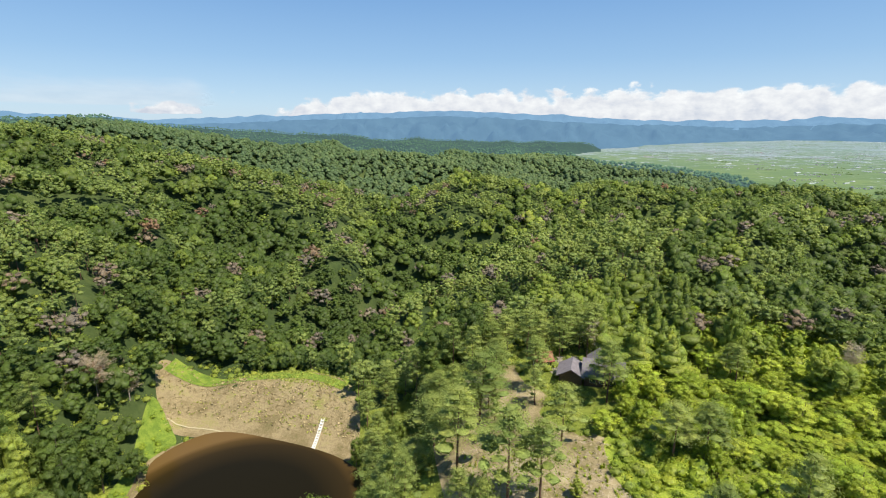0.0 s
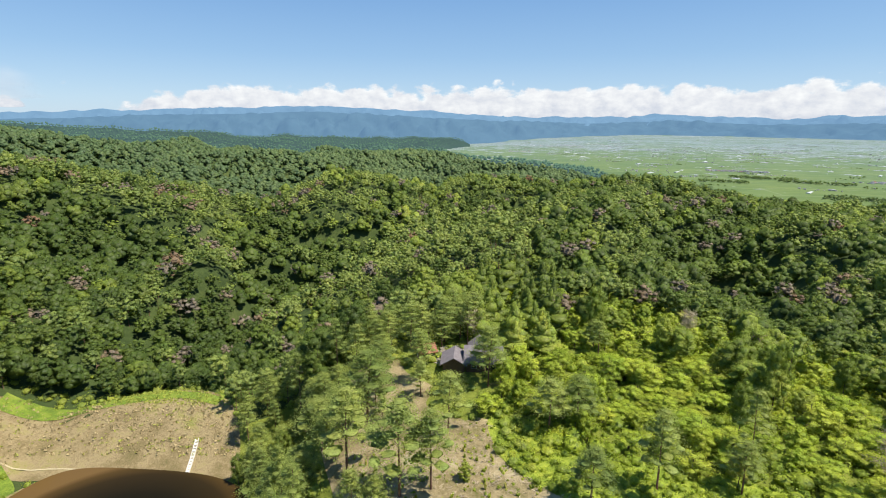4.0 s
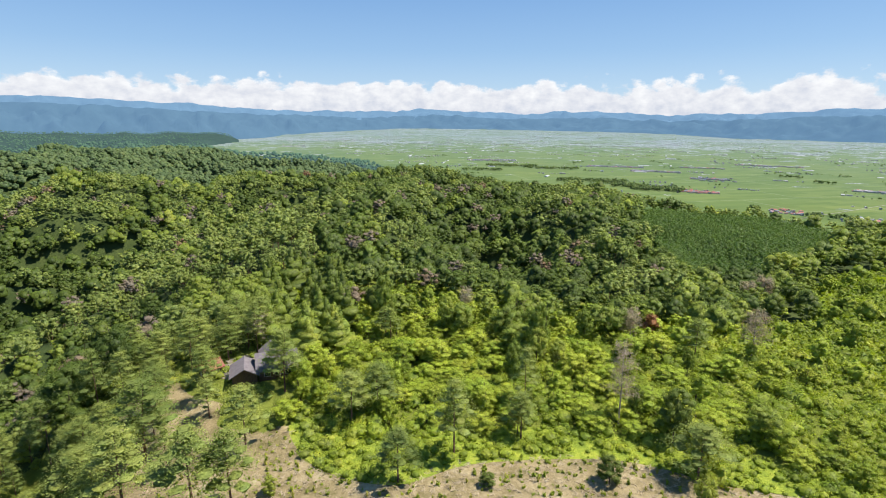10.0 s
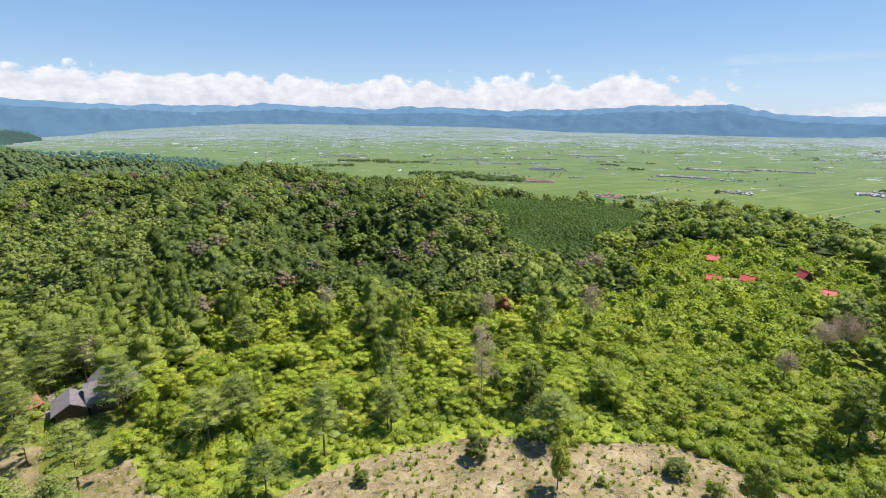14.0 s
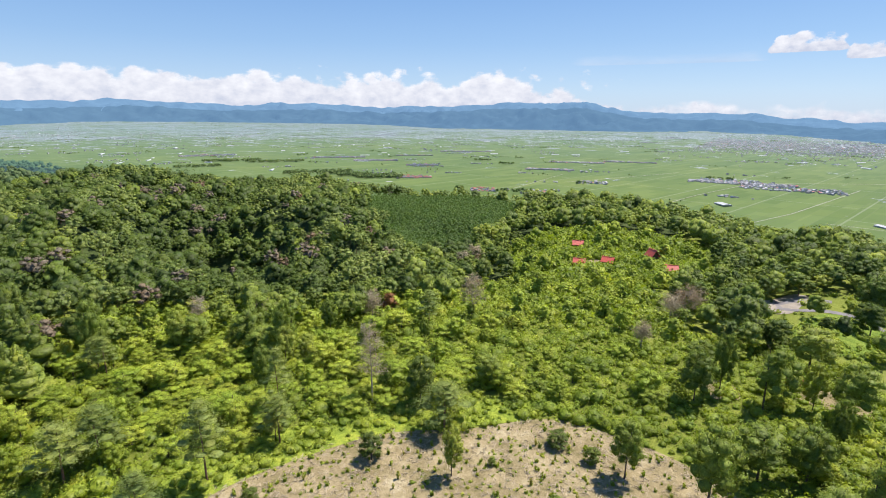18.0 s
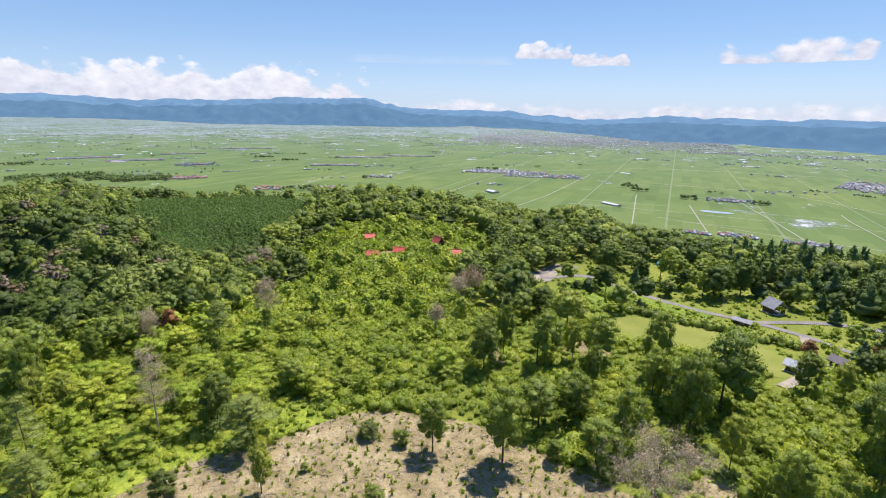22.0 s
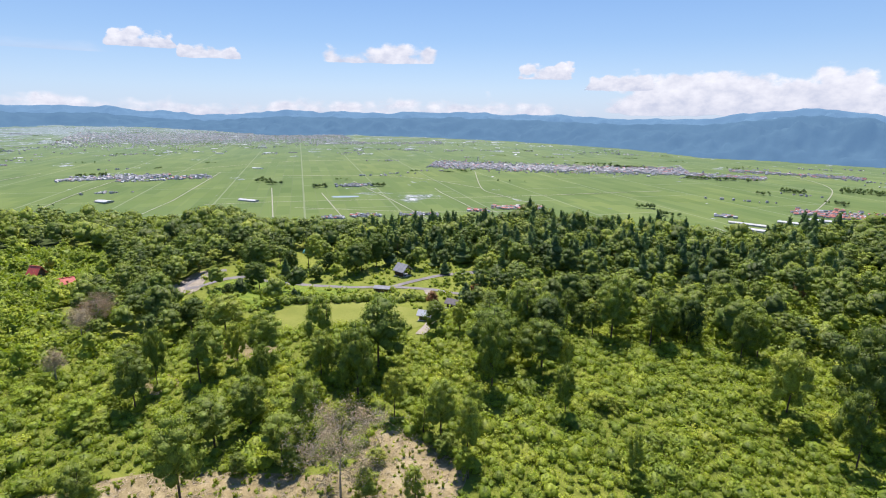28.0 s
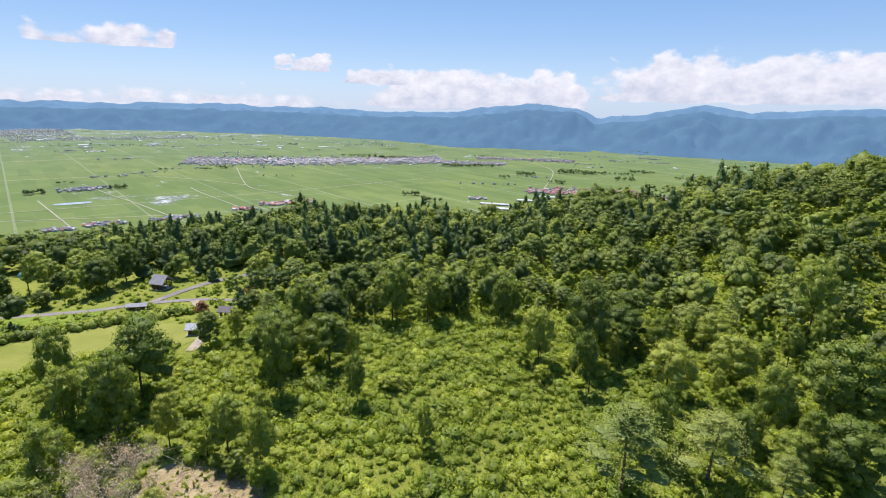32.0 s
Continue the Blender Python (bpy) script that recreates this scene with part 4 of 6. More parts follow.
cloud("cloud_bank", -24, 92, -0.4, 5.0, 0.34, 0.66, 0.14, "long bank of heaped white cumulus over the mountains")
cloud("cloud_bank_low", 78, 150, -1.2, 2.4, 0.40, 0.84, 0.34, "thin low white cloud along the horizon", 4935)
cloud("cloud_heap", 143, 172, -0.6, 5.4, 0.30, 0.76, 0.16, "towering white cumulus heap", 4936)
cloud("cloud_heap_b", 166, 215, 0.4, 7.0, 0.28, 0.76, 0.16, "broad bright cumulus mass above the hills", 4938)
cloud("cloud_small", 97, 104, 5.2, 7.8, 0.5, 0.86, 0.14, "small white cumulus cloud", 4920)
cloud("cloud_small_b", 102.5, 109.5, 4.5, 6.9, 0.5, 0.86, 0.14, "small flat white cumulus cloud", 4922)
cloud("cloud_cap", 115, 130, 4.4, 7.8, 0.36, 0.88, 0.2, "white cloud with a peaked top", 4924)
cloud("cloud_puff", 136, 143, 3.0, 5.6, 0.5, 0.84, 0.16, "small puff of white cloud", 4926)
cloud("cloud_puff_b", 143, 151, 1.9, 4.8, 0.45, 0.84, 0.16, "white cloud puff above the hills", 4928)
cloud("cloud_puff_c", -31.5, -23, 1.1, 3.3, 0.45, 0.92, 0.2, "faint white cloud over the hills", 4929)
cloud("cloud_wisp", -50, -20, 1.6, 6.4, 0.3, 0.92, 0.5, "thin veil of high cloud", 4918, True)
cloud("cloud_wisp_b", 78, 100, 4.6, 6.6, 0.3, 0.95, 0.5, "faint streak of high cloud", 4916, True)
# ---- the valley: roads, villages, groves ----


def at(h, d):
    return (d * math.sin(radians(h)), d * math.cos(radians(h)))


PALE = plain_mat("pale_lane", (0.27, 0.27, 0.20), 0.9, 0.15, 0.05)
for line in ([(110.8, 1600), (110.7, 1180)], [(115.9, 1510), (118.2, 1125)], [(119.3, 1680), (122.6, 1433), (127.6, 1110)], [(132.6, 1860), (133.4, 1570), (135.2, 1480), (140.1, 1317)],
             [(104, 1400), (111.8, 1385), (127.6, 1392), (142.4, 1516), (152, 1640)], [(88.7, 1400), (93.0, 1628), (98.1, 1905)], [(128.2, 1560), (133.3, 1210)],
             [(155.3, 1004), (158.3, 1064), (158.8, 1137), (157.2, 1198)], [(80.3, 1749), (91.4, 2037)], [(113, 1290), (128, 1200), (140, 1250)], [(97, 1250), (104, 1700), (106, 1900)],
             [(133.4, 1570), (124, 1760), (112, 1800)], [(165, 1500), (166, 1850), (163, 2050)], [(72, 1500), (80, 1900)], [(98.1, 1905), (112, 2100), (126, 2150)]):
    strip("lane", [at(h, d) for h, d in line], 2.8, PALE, 0.8, "pale straight farm lane between rice fields", "lane")

WALL = [plain_mat("house_wall_" + n, c, 0.85, 0.15, 0.4) for n, c in (("white", (0.38, 0.37, 0.36)), ("tan", (0.34, 0.29, 0.23)), ("grey", (0.36, 0.36, 0.36)))]
ROOF = [plain_mat("house_roof_" + n, c, 0.6, 0.2, 0.6) for n, c in (("slate", (0.10, 0.105, 0.12)), ("grey", (0.20, 0.20, 0.22)), ("red", (0.36, 0.10, 0.07)), ("blue", (0.12, 0.16, 0.22)), ("pale", (0.42, 0.42, 0.43)))]


def box_mesh(name, w, d, h, mat):
    bm = bmesh.new()
    bmesh.ops.create_cube(bm, size=1.0, matrix=Matrix.Translation((0, 0, h / 2)) @ Matrix.Diagonal((w, d, h, 1)))
    me = bpy.data.meshes.new(name)
    bm.to_mesh(me)
    bm.free()
    me.materials.append(mat)
    return me


def gable_mesh(name, w, d, base, rise, mat, over=0.6, thick=0.25):
    """A gabled roof with eaves and thickness; the ridge runs along w."""
    bm = bmesh.new()
    a_, b_ = w / 2 + over, d / 2 + over
    drop = rise * over / (d / 2)
    prof = [(-b_, base - drop), (0, base + rise), (b_, base - drop), (b_, base - drop + thick), (0, base + rise + thick * 1.2), (-b_, base - drop + thick)]
    e0, e1 = [[bm.verts.new((s * a_, y, z)) for y, z in prof] for s in (-1, 1)]
    bm.faces.new(e0[::-1]), bm.faces.new(e1)
    for k in range(6):
        bm.faces.new((e0[k], e0[(k + 1) % 6], e1[(k + 1) % 6], e1[k]))
    bmesh.ops.recalc_face_normals(bm, faces=bm.faces[:])
    me = bpy.data.meshes.new(name)
    bm.to_mesh(me)
    bm.free()
    me.materials.append(mat)
    return me


def gable_wall(name, w, d, eave, rise, mat):
    """Walls of a house with gable ends."""
    bm = bmesh.new()
    prof = [(-d / 2, -1.5), (d / 2, -1.5), (d / 2, eave), (0, eave + rise), (-d / 2, eave)]
    e0, e1 = [[bm.verts.new((s * w / 2, y, z)) for y, z in prof] for s in (-1, 1)]
    bm.faces.new(e0[::-1]), bm.faces.new(e1)
    for k in range(5):
        bm.faces.new((e0[k], e0[(k + 1) % 5], e1[(k + 1) % 5], e1[k]))
    bmesh.ops.recalc_face_normals(bm, faces=bm.faces[:])
    me = bpy.data.meshes.new(name)
    bm.to_mesh(me)
    bm.free()
    me.materials.append(mat)
    return me


VROOF = [gable_mesh("roof", 13, 8, 5.2, 2.6, m) for m in ROOF]
VWALL = [gable_wall("wall", 13, 8, 5.2, 2.5, m) for m in WALL]
ROOF_NAME = ("dark slate", "grey", "red", "blue", "pale metal")


def valley_house(x, y, turn, size, roof, wall):
    thing = tagged(new("house"), "far village house with %s gabled roof" % ROOF_NAME[roof], "house", "village houses")
    thing.matrix_world = pose(x, y, float(height(x, y)), 0, 0, turn) @ Matrix.Scale(size, 4)
    part("wall", VWALL[wall], None, thing)
    part("roof", VROOF[roof], None, thing)


def far_size(d):
    """Things far out stand closer than they truly do, so they are built smaller."""
    return float(np.interp(d, [1500, 2000, 3000, 4400], [1.0, 0.85, 0.62, 0.3]))


# heading, distance, half length along the heading, half depth, houses, share of red roofs
VILLAGES = [(117, 1148, 22, 14, 20, 0.1), (120.5, 1160, 34, 16, 26, 0.1), (126.5, 1162, 44, 18, 26, 0.1), (133, 1222, 24, 14, 18, 0.5), (137.3, 1275, 62, 24, 56, 0.6), (119.5, 1610, 60, 22, 30, 0.1), (166, 1500, 60, 40, 46, 0.5), (170.5, 1525, 120, 46, 90, 0.6), (175.5, 1500, 60, 40, 50, 0.6), (158, 1340, 26, 16, 18, 0.1),
            (96, 1900, 90, 40, 90, 0.05), (101, 1830, 130, 36, 110, 0.05), (83.2, 1758, 46, 26, 20, 0.1), (71.5, 1590, 36, 30, 26, 0.5), (77, 1560, 36, 40, 22, 0.1), (63.5, 1800, 50, 30, 20, 0.6), (65.5, 2060, 60, 40, 30, 0.1)]
TOWNS = [(141, 1970, 460, 84, 3600, 0.08), (156, 1960, 170, 40, 420, 0.1), (55.9, 2293, 110, 16, 240, 0.1), (59.8, 2195, 90, 16, 200, 0.1), (43, 2420, 110, 26, 160, 0.1), (28, 3350, 250, 130, 130, 0.1), (106, 2960, 660, 330, 6500, 0.03), (122, 2680, 330, 60, 420, 0.03), (78.6, 2000, 90, 14, 200, 0.1), (81.4, 2195, 110, 16, 220, 0.1),
         (22, 3000, 60, 60, 60, 0.1), (163, 2080, 190, 30, 420, 0.1), (64, 2342, 80, 12, 120, 0.1), (69.6, 2488, 120, 14, 160, 0.05), (86.7, 2247, 100, 12, 150, 0.05), (64.8, 2063, 60, 10, 140, 0.1), (64.2, 1795, 50, 12, 90, 0.7), (97, 1880, 150, 18, 320, 0.05), (168, 1490, 120, 30, 200, 0.6)]
vr = random.Random(5)
for h, d, half, deep, count, red in VILLAGES:
    cx, cy = at(h, d)
    for k in range(min(count, 17)):
        u, v = vr.uniform(-1, 1) * half, vr.uniform(-1, 1) * deep
        x, y = cx + u * math.cos(radians(h)) + v * math.sin(radians(h)), cy - u * math.sin(radians(h)) + v * math.cos(radians(h))
        roof = 2 if vr.random() < red else vr.choice((0, 0, 0, 1, 1, 1, 3, 4))
        valley_house(x, y, vr.choice((28, 118)) + vr.uniform(-8, 8), far_size(d) * vr.uniform(0.45, 0.75), roof, vr.randrange(3))


def house_mass(name, places, mats, label):
    """Far roofs and walls of towns as one mass."""
    vs, fs = [], []
    for x, y, t, s, m in places:
        z, c, sn = float(height(x, y)) - 1, math.cos(t), math.sin(t)
        i = len(vs)
        for px in (-6.5, 6.5):
            for py, pz in ((-4, 0), (-4, 6), (0, 8.6), (4, 6), (4, 0)):
                vs.append((x + (px * c - py * sn) * s, y + (px * sn + py * c) * s, z + pz * s))
        for q in ((0, 1, 6, 5), (1, 2, 7, 6), (2, 3, 8, 7), (3, 4, 9, 8), (0, 4, 3, 2, 1), (5, 6, 7, 8, 9)):
            fs.append([i + k for k in q])
    me = bpy.data.meshes.new(name)
    me.from_pydata(vs, [], fs)
    for m in mats:
        me.materials.append(m)
    me.polygons.foreach_set("material_index", np.array([places[k // 6][4] if 1 <= k % 6 <= 2 else 5 for k in range(len(fs))], np.int32))
    return tagged(new(name, me), label, "houses", kind="stuff")


places = []
for h, d, half, deep, count, red in TOWNS:
    cx, cy = at(h, d)
    for k in range(count):
        u, v = vr.uniform(-1, 1) * half, vr.gauss(0, 0.5) * deep
        x, y = cx + u * math.cos(radians(h)) + v * math.sin(radians(h)), cy - u * math.sin(radians(h)) + v * math.cos(radians(h))
        places.append((x, y, radians(vr.choice((28, 118)) + vr.uniform(-8, 8)), far_size(d) * vr.uniform(0.45, 0.8), 2 if vr.random() < red else vr.choice((1, 1, 4, 4, 4, 3) if d > 2500 else (0, 0, 0, 1, 1, 1, 3, 4))))
for h, d, half, deep, count, red in VILLAGES:
    cx, cy = at(h, d)
    for k in range(max(0, int(count * 1.7) - 17)):
        u, v = vr.uniform(-1, 1) * half, vr.uniform(-1, 1) * deep
        places.append((cx + u * math.cos(radians(h)) + v * math.sin(radians(h)), cy - u * math.sin(radians(h)) + v * math.cos(radians(h)), radians(28 + 90 * vr.randrange(2)), far_size(d) * vr.uniform(0.45, 0.75), 2 if vr.random() < red else vr.choice((0, 1, 3, 4))))
for k in range(1500):
    h, d = vr.uniform(16, 190), vr.triangular(1500, 4350, 3600)
    x, y = at(h, d)
    if d > np.interp(h, FOOT_H, FOOT_D) - 60 or not on_plain(x, y) or d < np.interp(h, REACH_H, REACH_D) + 420 or float(waves(x, y, 300, 61)) < 0.1 - 0.5 * (d > 2600):
        continue
    for j in range(vr.randrange(2, 14)):
        u, v = vr.gauss(0, 26) * (0.5 + far_size(d)), vr.gauss(0, 5)
        places.append((x + u * math.cos(radians(h)) + v * math.sin(radians(h)), y - u * math.sin(radians(h)) + v * math.cos(radians(h)), radians(28 + 90 * vr.randrange(2)), far_size(d) * vr.uniform(0.4, 0.8), vr.choice((0, 1, 1, 3, 4))))
house_mass("town_houses", places, ROOF + [WALL[0]], "scattered far houses and sheds of the valley towns")


def shed_mass():
    """Rows of white greenhouses and halls, far off, as one mass."""
    vs, fs = [], []
    for k in range(300):
        h, d = vr.uniform(18, 186), vr.triangular(1900, 3600, 3100)
        x, y = at(h, d)
        if not on_plain(x, y) or d > np.interp(h, FOOT_H, FOOT_D) - 80 or d < np.interp(h, REACH_H, REACH_D) + 600:
            continue
        z, q, t = float(height(x, y)) - 1, far_size(d), radians(vr.choice((28, 118)) + vr.uniform(-6, 6))
        w, dep, up = vr.uniform(9, 30) * q, vr.uniform(4, 8) * q, vr.uniform(2.5, 4) * q
        i = len(vs)
        for px in (-w, w):
            for py, pz in ((-dep, 0), (-dep, up), (0, up * 1.4), (dep, up), (dep, 0)):
                vs.append((x + px * math.cos(t) - py * math.sin(t), y + px * math.sin(t) + py * math.cos(t), z + pz))
        fs += [[i + j for j in f] for f in ((0, 1, 6, 5), (1, 2, 7, 6), (2, 3, 8, 7), (3, 4, 9, 8), (0, 4, 3, 2, 1), (5, 6, 7, 8, 9))]
    me = bpy.data.meshes.new("greenhouses")
    me.from_pydata(vs, [], fs)
    me.materials.append(plain_mat("white_sheeting", (0.55, 0.56, 0.58), 0.6, 0.15, 0.05))
    tagged(new("greenhouses", me), "scattered long white greenhouses in the far valley", "greenhouses", kind="stuff")


shed_mass()


def shed(h, d, w, dep, turn, label):
    x, y = at(h, d)
    thing = tagged(new("greenhouse"), label, "greenhouse")
    thing.matrix_world = pose(x, y, float(height(x, y)), 0, 0, turn)
    part("wall", box_mesh("wall", w, dep, 3.0, WALL[0]), None, thing)
    part("roof", gable_mesh("roof", w, dep, 3.0, 2.0, ROOF[4], 0.3), None, thing)


for h, d, w, dep, turn in ((160.8, 1205, 60, 18, 10), (95.7, 1538, 40, 24, 30), (163.5, 1330, 50, 14, 12), (160, 1260, 70, 10, 12), (165.5, 1400, 60, 12, 12), (108.4, 1424, 56, 16, 28), (88.8, 1360, 50, 14, 20)):
    shed(h, d, w, dep, turn, "long white greenhouse shed among the fields")
patch("fish_pond", [at(117.2, 1446), at(119.6, 1446), at(119.6, 1424), at(117.2, 1424)], plain_mat("pale_water", (0.33, 0.40, 0.42), 0.25, 0.1, 0.05), 0.9, "pale rectangular reservoir among rice fields", "pond", 60)

# ---- lodge, cabins and park shelters ----
LOG = plain_mat("dark_log", (0.10, 0.060, 0.035), 0.85, 0.4, 3)
RED = plain_mat("red_metal_roof", (0.56, 0.095, 0.060), 0.45, 0.18, 1.2)
SLATE = plain_mat("grey_slate_roof", (0.17, 0.15, 0.155), 0.92, 0.25, 0.8)
GREY_ROOF = plain_mat("pale_grey_roof", (0.36, 0.38, 0.42), 0.5, 0.15, 1.0)
SLATE_B = plain_mat("weathered_grey_roof", (0.27, 0.27, 0.29), 0.8, 0.2, 0.8)
FADED = plain_mat("faded_red_roof", (0.30, 0.085, 0.06), 0.7, 0.25, 1.2)
GREEN_ROOF = plain_mat("green_metal_roof", (0.05, 0.16, 0.11), 0.45, 0.2, 1.0)
CREAM = plain_mat("cream_wall", (0.58, 0.52, 0.42), 0.85, 0.12, 0.8)
GLASS = plain_mat("window_glass", (0.03, 0.035, 0.04), 0.08, 0.1, 1.0)
FRAME = plain_mat("window_frame", (0.45, 0.42, 0.38), 0.6, 0.1, 1.0)


def small_box(name, size, centre, mat, parent, label=""):
    bm = bmesh.new()
    bmesh.ops.create_cube(bm, size=1.0, matrix=Matrix.Translation(centre) @ Matrix.Diagonal((*size, 1)))
    bmesh.ops.bevel(bm, geom=bm.edges[:], offset=min(size) * 0.12, segments=1)
    return part(name, bm, mat, parent, label)


def window_on(parent, x, y, z, w, h, side):
    """A framed window on a wall that faces along y (side -1 or 1)."""
    f = small_box("window", (w + 0.2, 0.10, h + 0.2), (x, y + side * 0.04, z), FRAME, parent)
    small_box("pane", (w, 0.06, h), (x, y + side * 0.09, z), GLASS, f)


def hut(name, x, y, turn, w, d, eave, rise, wall, roof, label, group="", over=0.7, windows=2):
    thing = tagged(new(name), label, "cabin" if "cabin" in name else "building", group)
    thing.matrix_world = pose(x, y, float(height(x, y)) + 0.1, 0, 0, turn)
    part("wall", gable_wall("wall", w, d, eave, rise, wall), None, thing)
    part("roof", gable_mesh("roof", w, d, eave, rise, roof, over), None, thing)
    small_box("ridge_cap", (w + over * 2 + 0.1, 0.35, 0.16), (0, 0, eave + rise + 0.34), roof, thing)
    for s in (-1, 1):
        for k in range(windows):
            window_on(thing, (k - (windows - 1) / 2) * w / max(1, windows), s * d / 2, eave * 0.55, 0.9, 1.1, s)
    dr = small_box("door", (0.12, 0.95, 2.0), (-w / 2 - 0.03, 0.4, 1.0), FRAME, thing)
    small_box("handle", (0.06, 0.05, 0.16), (-w / 2 - 0.12, 0.05, 1.0), CONCRETE, dr)
    return thing


for x, y, turn in ((318, 44, 100), (278, 37, 95), (287, 23, 80), (285, -9, 95)):
    hut("cabin", x, y, turn, 5.2, 4.4, 2.4, 1.7, LOG, RED, "small dark log cabin with a red metal roof", "red-roofed cabins", 0.8)
hut("cabin", 310, 1, 40, 5.0, 4.4, 3.0, 2.8, LOG, RED, "tall log cabin with a steep red roof and gable", "red-roofed cabins", 0.8)
deck = tagged(new("deck"), "timber deck in front of the tall cabin", "deck")
deck.matrix_world = pose(305, -3, float(height(305, -3)), 0, 0, 40)
for k in range(8):
    small_box("board", (5.0, 0.42, 0.10), (0, -1.8 + k * 0.5, 0.9), LOG, deck)
for sx in (-2.3, 2.3):
    for sy in (-1.7, 1.6):
        small_box("post", (0.18, 0.18, 1.9), (sx, sy, 0.0), LOG, deck)


def lodge():
    """The lodge among the pines: three grey roofs at angles."""
    thing = tagged(new("lodge"), "lodge with broad grey slate roofs among pine trees", "house")
    thing.matrix_world = pose(47, 150, float(height(47, 150)) + 0.1, 0, 0, -18)
    for cx, cy, t, w, d, eave, rise in ((3.5, 1.5, 0, 11, 10, 3.6, 3.0), (-6.0, -0.5, 90, 8, 7, 3.0, 2.0), (2.0, 8.5, 90, 7, 6, 3.4, 2.4)):
        m = pose(cx, cy, 0, 0, 0, t)
        for nm, me, mt in (("wall", gable_wall("wall", w, d, eave, rise, LOG), None), ("roof", gable_mesh("roof", w, d, eave, rise, SLATE, 0.9), None)):
            me.transform(m)
            part(nm, me, mt, thing)
    for k in range(3):
        window_on(thing, 0.5 + k * 3.0, -3.5, 1.8, 1.6, 1.3, -1)
    small_box("chimney", (0.8, 0.8, 2.0), (5.5, 3.5, 6.6), CONCRETE, thing)


lodge()
hut("shed", 34, 163, 10, 5.5, 4.5, 2.6, 1.5, LOG, FADED, "small shed with a faded red roof beside the lodge")


def pavilion(name, x, y, turn, w, d, eave, rise, roof, label):
    """An open shelter on posts with a gabled roof and benches."""
    thing = tagged(new(name), label, "shelter")
    thing.matrix_world = pose(x, y, float(height(x, y)) + 0.1, 0, 0, turn)
    part("roof", gable_mesh("roof", w, d, eave, rise, roof, 0.7), None, thing)
    for sx in (-1, 0, 1):
        for sy in (-1, 1):
            small_box("post", (0.22, 0.22, eave + 0.3), (sx * (w / 2 - 0.3), sy * (d / 2 - 0.3), eave / 2), LOG, thing)
    for sy in (-1, 1):
        small_box("beam", (w, 0.2, 0.25), (0, sy * (d / 2 - 0.3), eave + 0.05), LOG, thing)
    small_box("back_wall", (w - 0.8, 0.12, eave * 0.9), (0, d / 2 - 0.5, eave * 0.45), LOG, thing)
    small_box("bench", (w - 1.6, 0.5, 0.45), (0, 0.3, 0.3), LOG, thing)
    small_box("floor_slab", (w + 0.6, d + 0.6, 0.25), (0, 0, 0.0), CONCRETE, thing)
    return thing


pavilion("park_shelter", 219, -151, 10, 6.5, 6.4, 3.4, 2.9, SLATE_B, "open timber park shelter with a steep pale grey roof")
pavilion("picnic_shelter", 149, -113, 35, 4.6, 3.4, 2.5, 1.1, GREY_ROOF, "small picnic shelter with a pale metal roof by the lawn")
pavilion("bench_shelter", 197, -124, 40, 6.6, 2.6, 2.3, 0.6, SLATE_B, "long low bench shelter beside the park road")
pavilion("picnic_shelter", 154, -131, 20, 4.4, 3.4, 2.5, 1.1, SLATE, "small picnic shelter with a dark roof under trees")


def tent():
    thing = tagged(new("tent"), "small blue dome tent among the park trees", "tent")
    thing.matrix_world = pose(304, -134.5, float(height(304, -134.5)) + 0.1)
    cloth = plain_mat("blue_tent_cloth", (0.10, 0.45, 0.62), 0.6, 0.1, 2)
    bm = bmesh.new()
    bmesh.ops.create_icosphere(bm, subdivisions=3, radius=1.0)
    bmesh.ops.bisect_plane(bm, geom=bm.verts[:] + bm.edges[:] + bm.faces[:], plane_co=(0, 0, 0), plane_no=(0, 0, 1), clear_inner=True)
    bmesh.ops.scale(bm, vec=(2.2, 2.2, 2.4), verts=bm.verts[:])
    part("canopy", bm, cloth, thing)
    small_box("door_flap", (0.1, 1.2, 1.3), (-2.1, 0, 0.65), GLASS, thing)


tent()
# ---- trees ----
FINE = {"broad": [open_crown(13, 5.0, 34, 4200, 0.17, 0.16) for k in range(6)], "oak": [open_crown(13, 5.2, 42, 4600, 0.18, 0.12) for k in range(4)], "pine": [pine_crown(16, 4.8, 26, 1, 5000, 0.125, 0.40, 0.5) for k in range(6)],
        "cedar": [cedar_crown(16, 3.0, 9, 2, 1200, 0.2) for k in range(2)], "light": [open_crown(8, 3.8, 22, 2400, 0.15, 0.15) for k in range(6)], "sapling": [open_crown(13, 4.4, 34, 3600, 0.20, -0.04) for k in range(4)]}
FINE["lime"] = FINE["light"][:3]
MIDDLE = {"broad": [broad_crown(13, 5.8, 14, 1, 520, 0.28, 0.38, 0.84) for k in range(3)] + [open_crown(13, 5.4, 20, 560, 0.27, 0.3) for k in range(3)], "pine": [open_crown(14, 4.7, 15, 400, 0.26, 0.40) for k in range(6)],
          "cedar": [cedar_crown(13, 5.0, 6, 1, 260, 0.36) for k in range(3)], "dead": [open_crown(14, 5.2, 14, 360, 0.26, 0.4) for k in range(3)]}
COARSE = {"broad": [broad_crown(13, 6.0, 7, 1, 130, 0.46, 0.42, 0.86) for k in range(3)] + [open_crown(13, 6.0, 11, 150, 0.45, 0.34) for k in range(3)], "pine": [open_crown(14, 5.4, 9, 130, 0.45, 0.42) for k in range(5)],
          "cedar": [cedar_crown(13, 4.8, 5, 1, 90, 0.6) for k in range(3)], "dead": [open_crown(14, 5.8, 9, 120, 0.45, 0.4) for k in range(3)]}
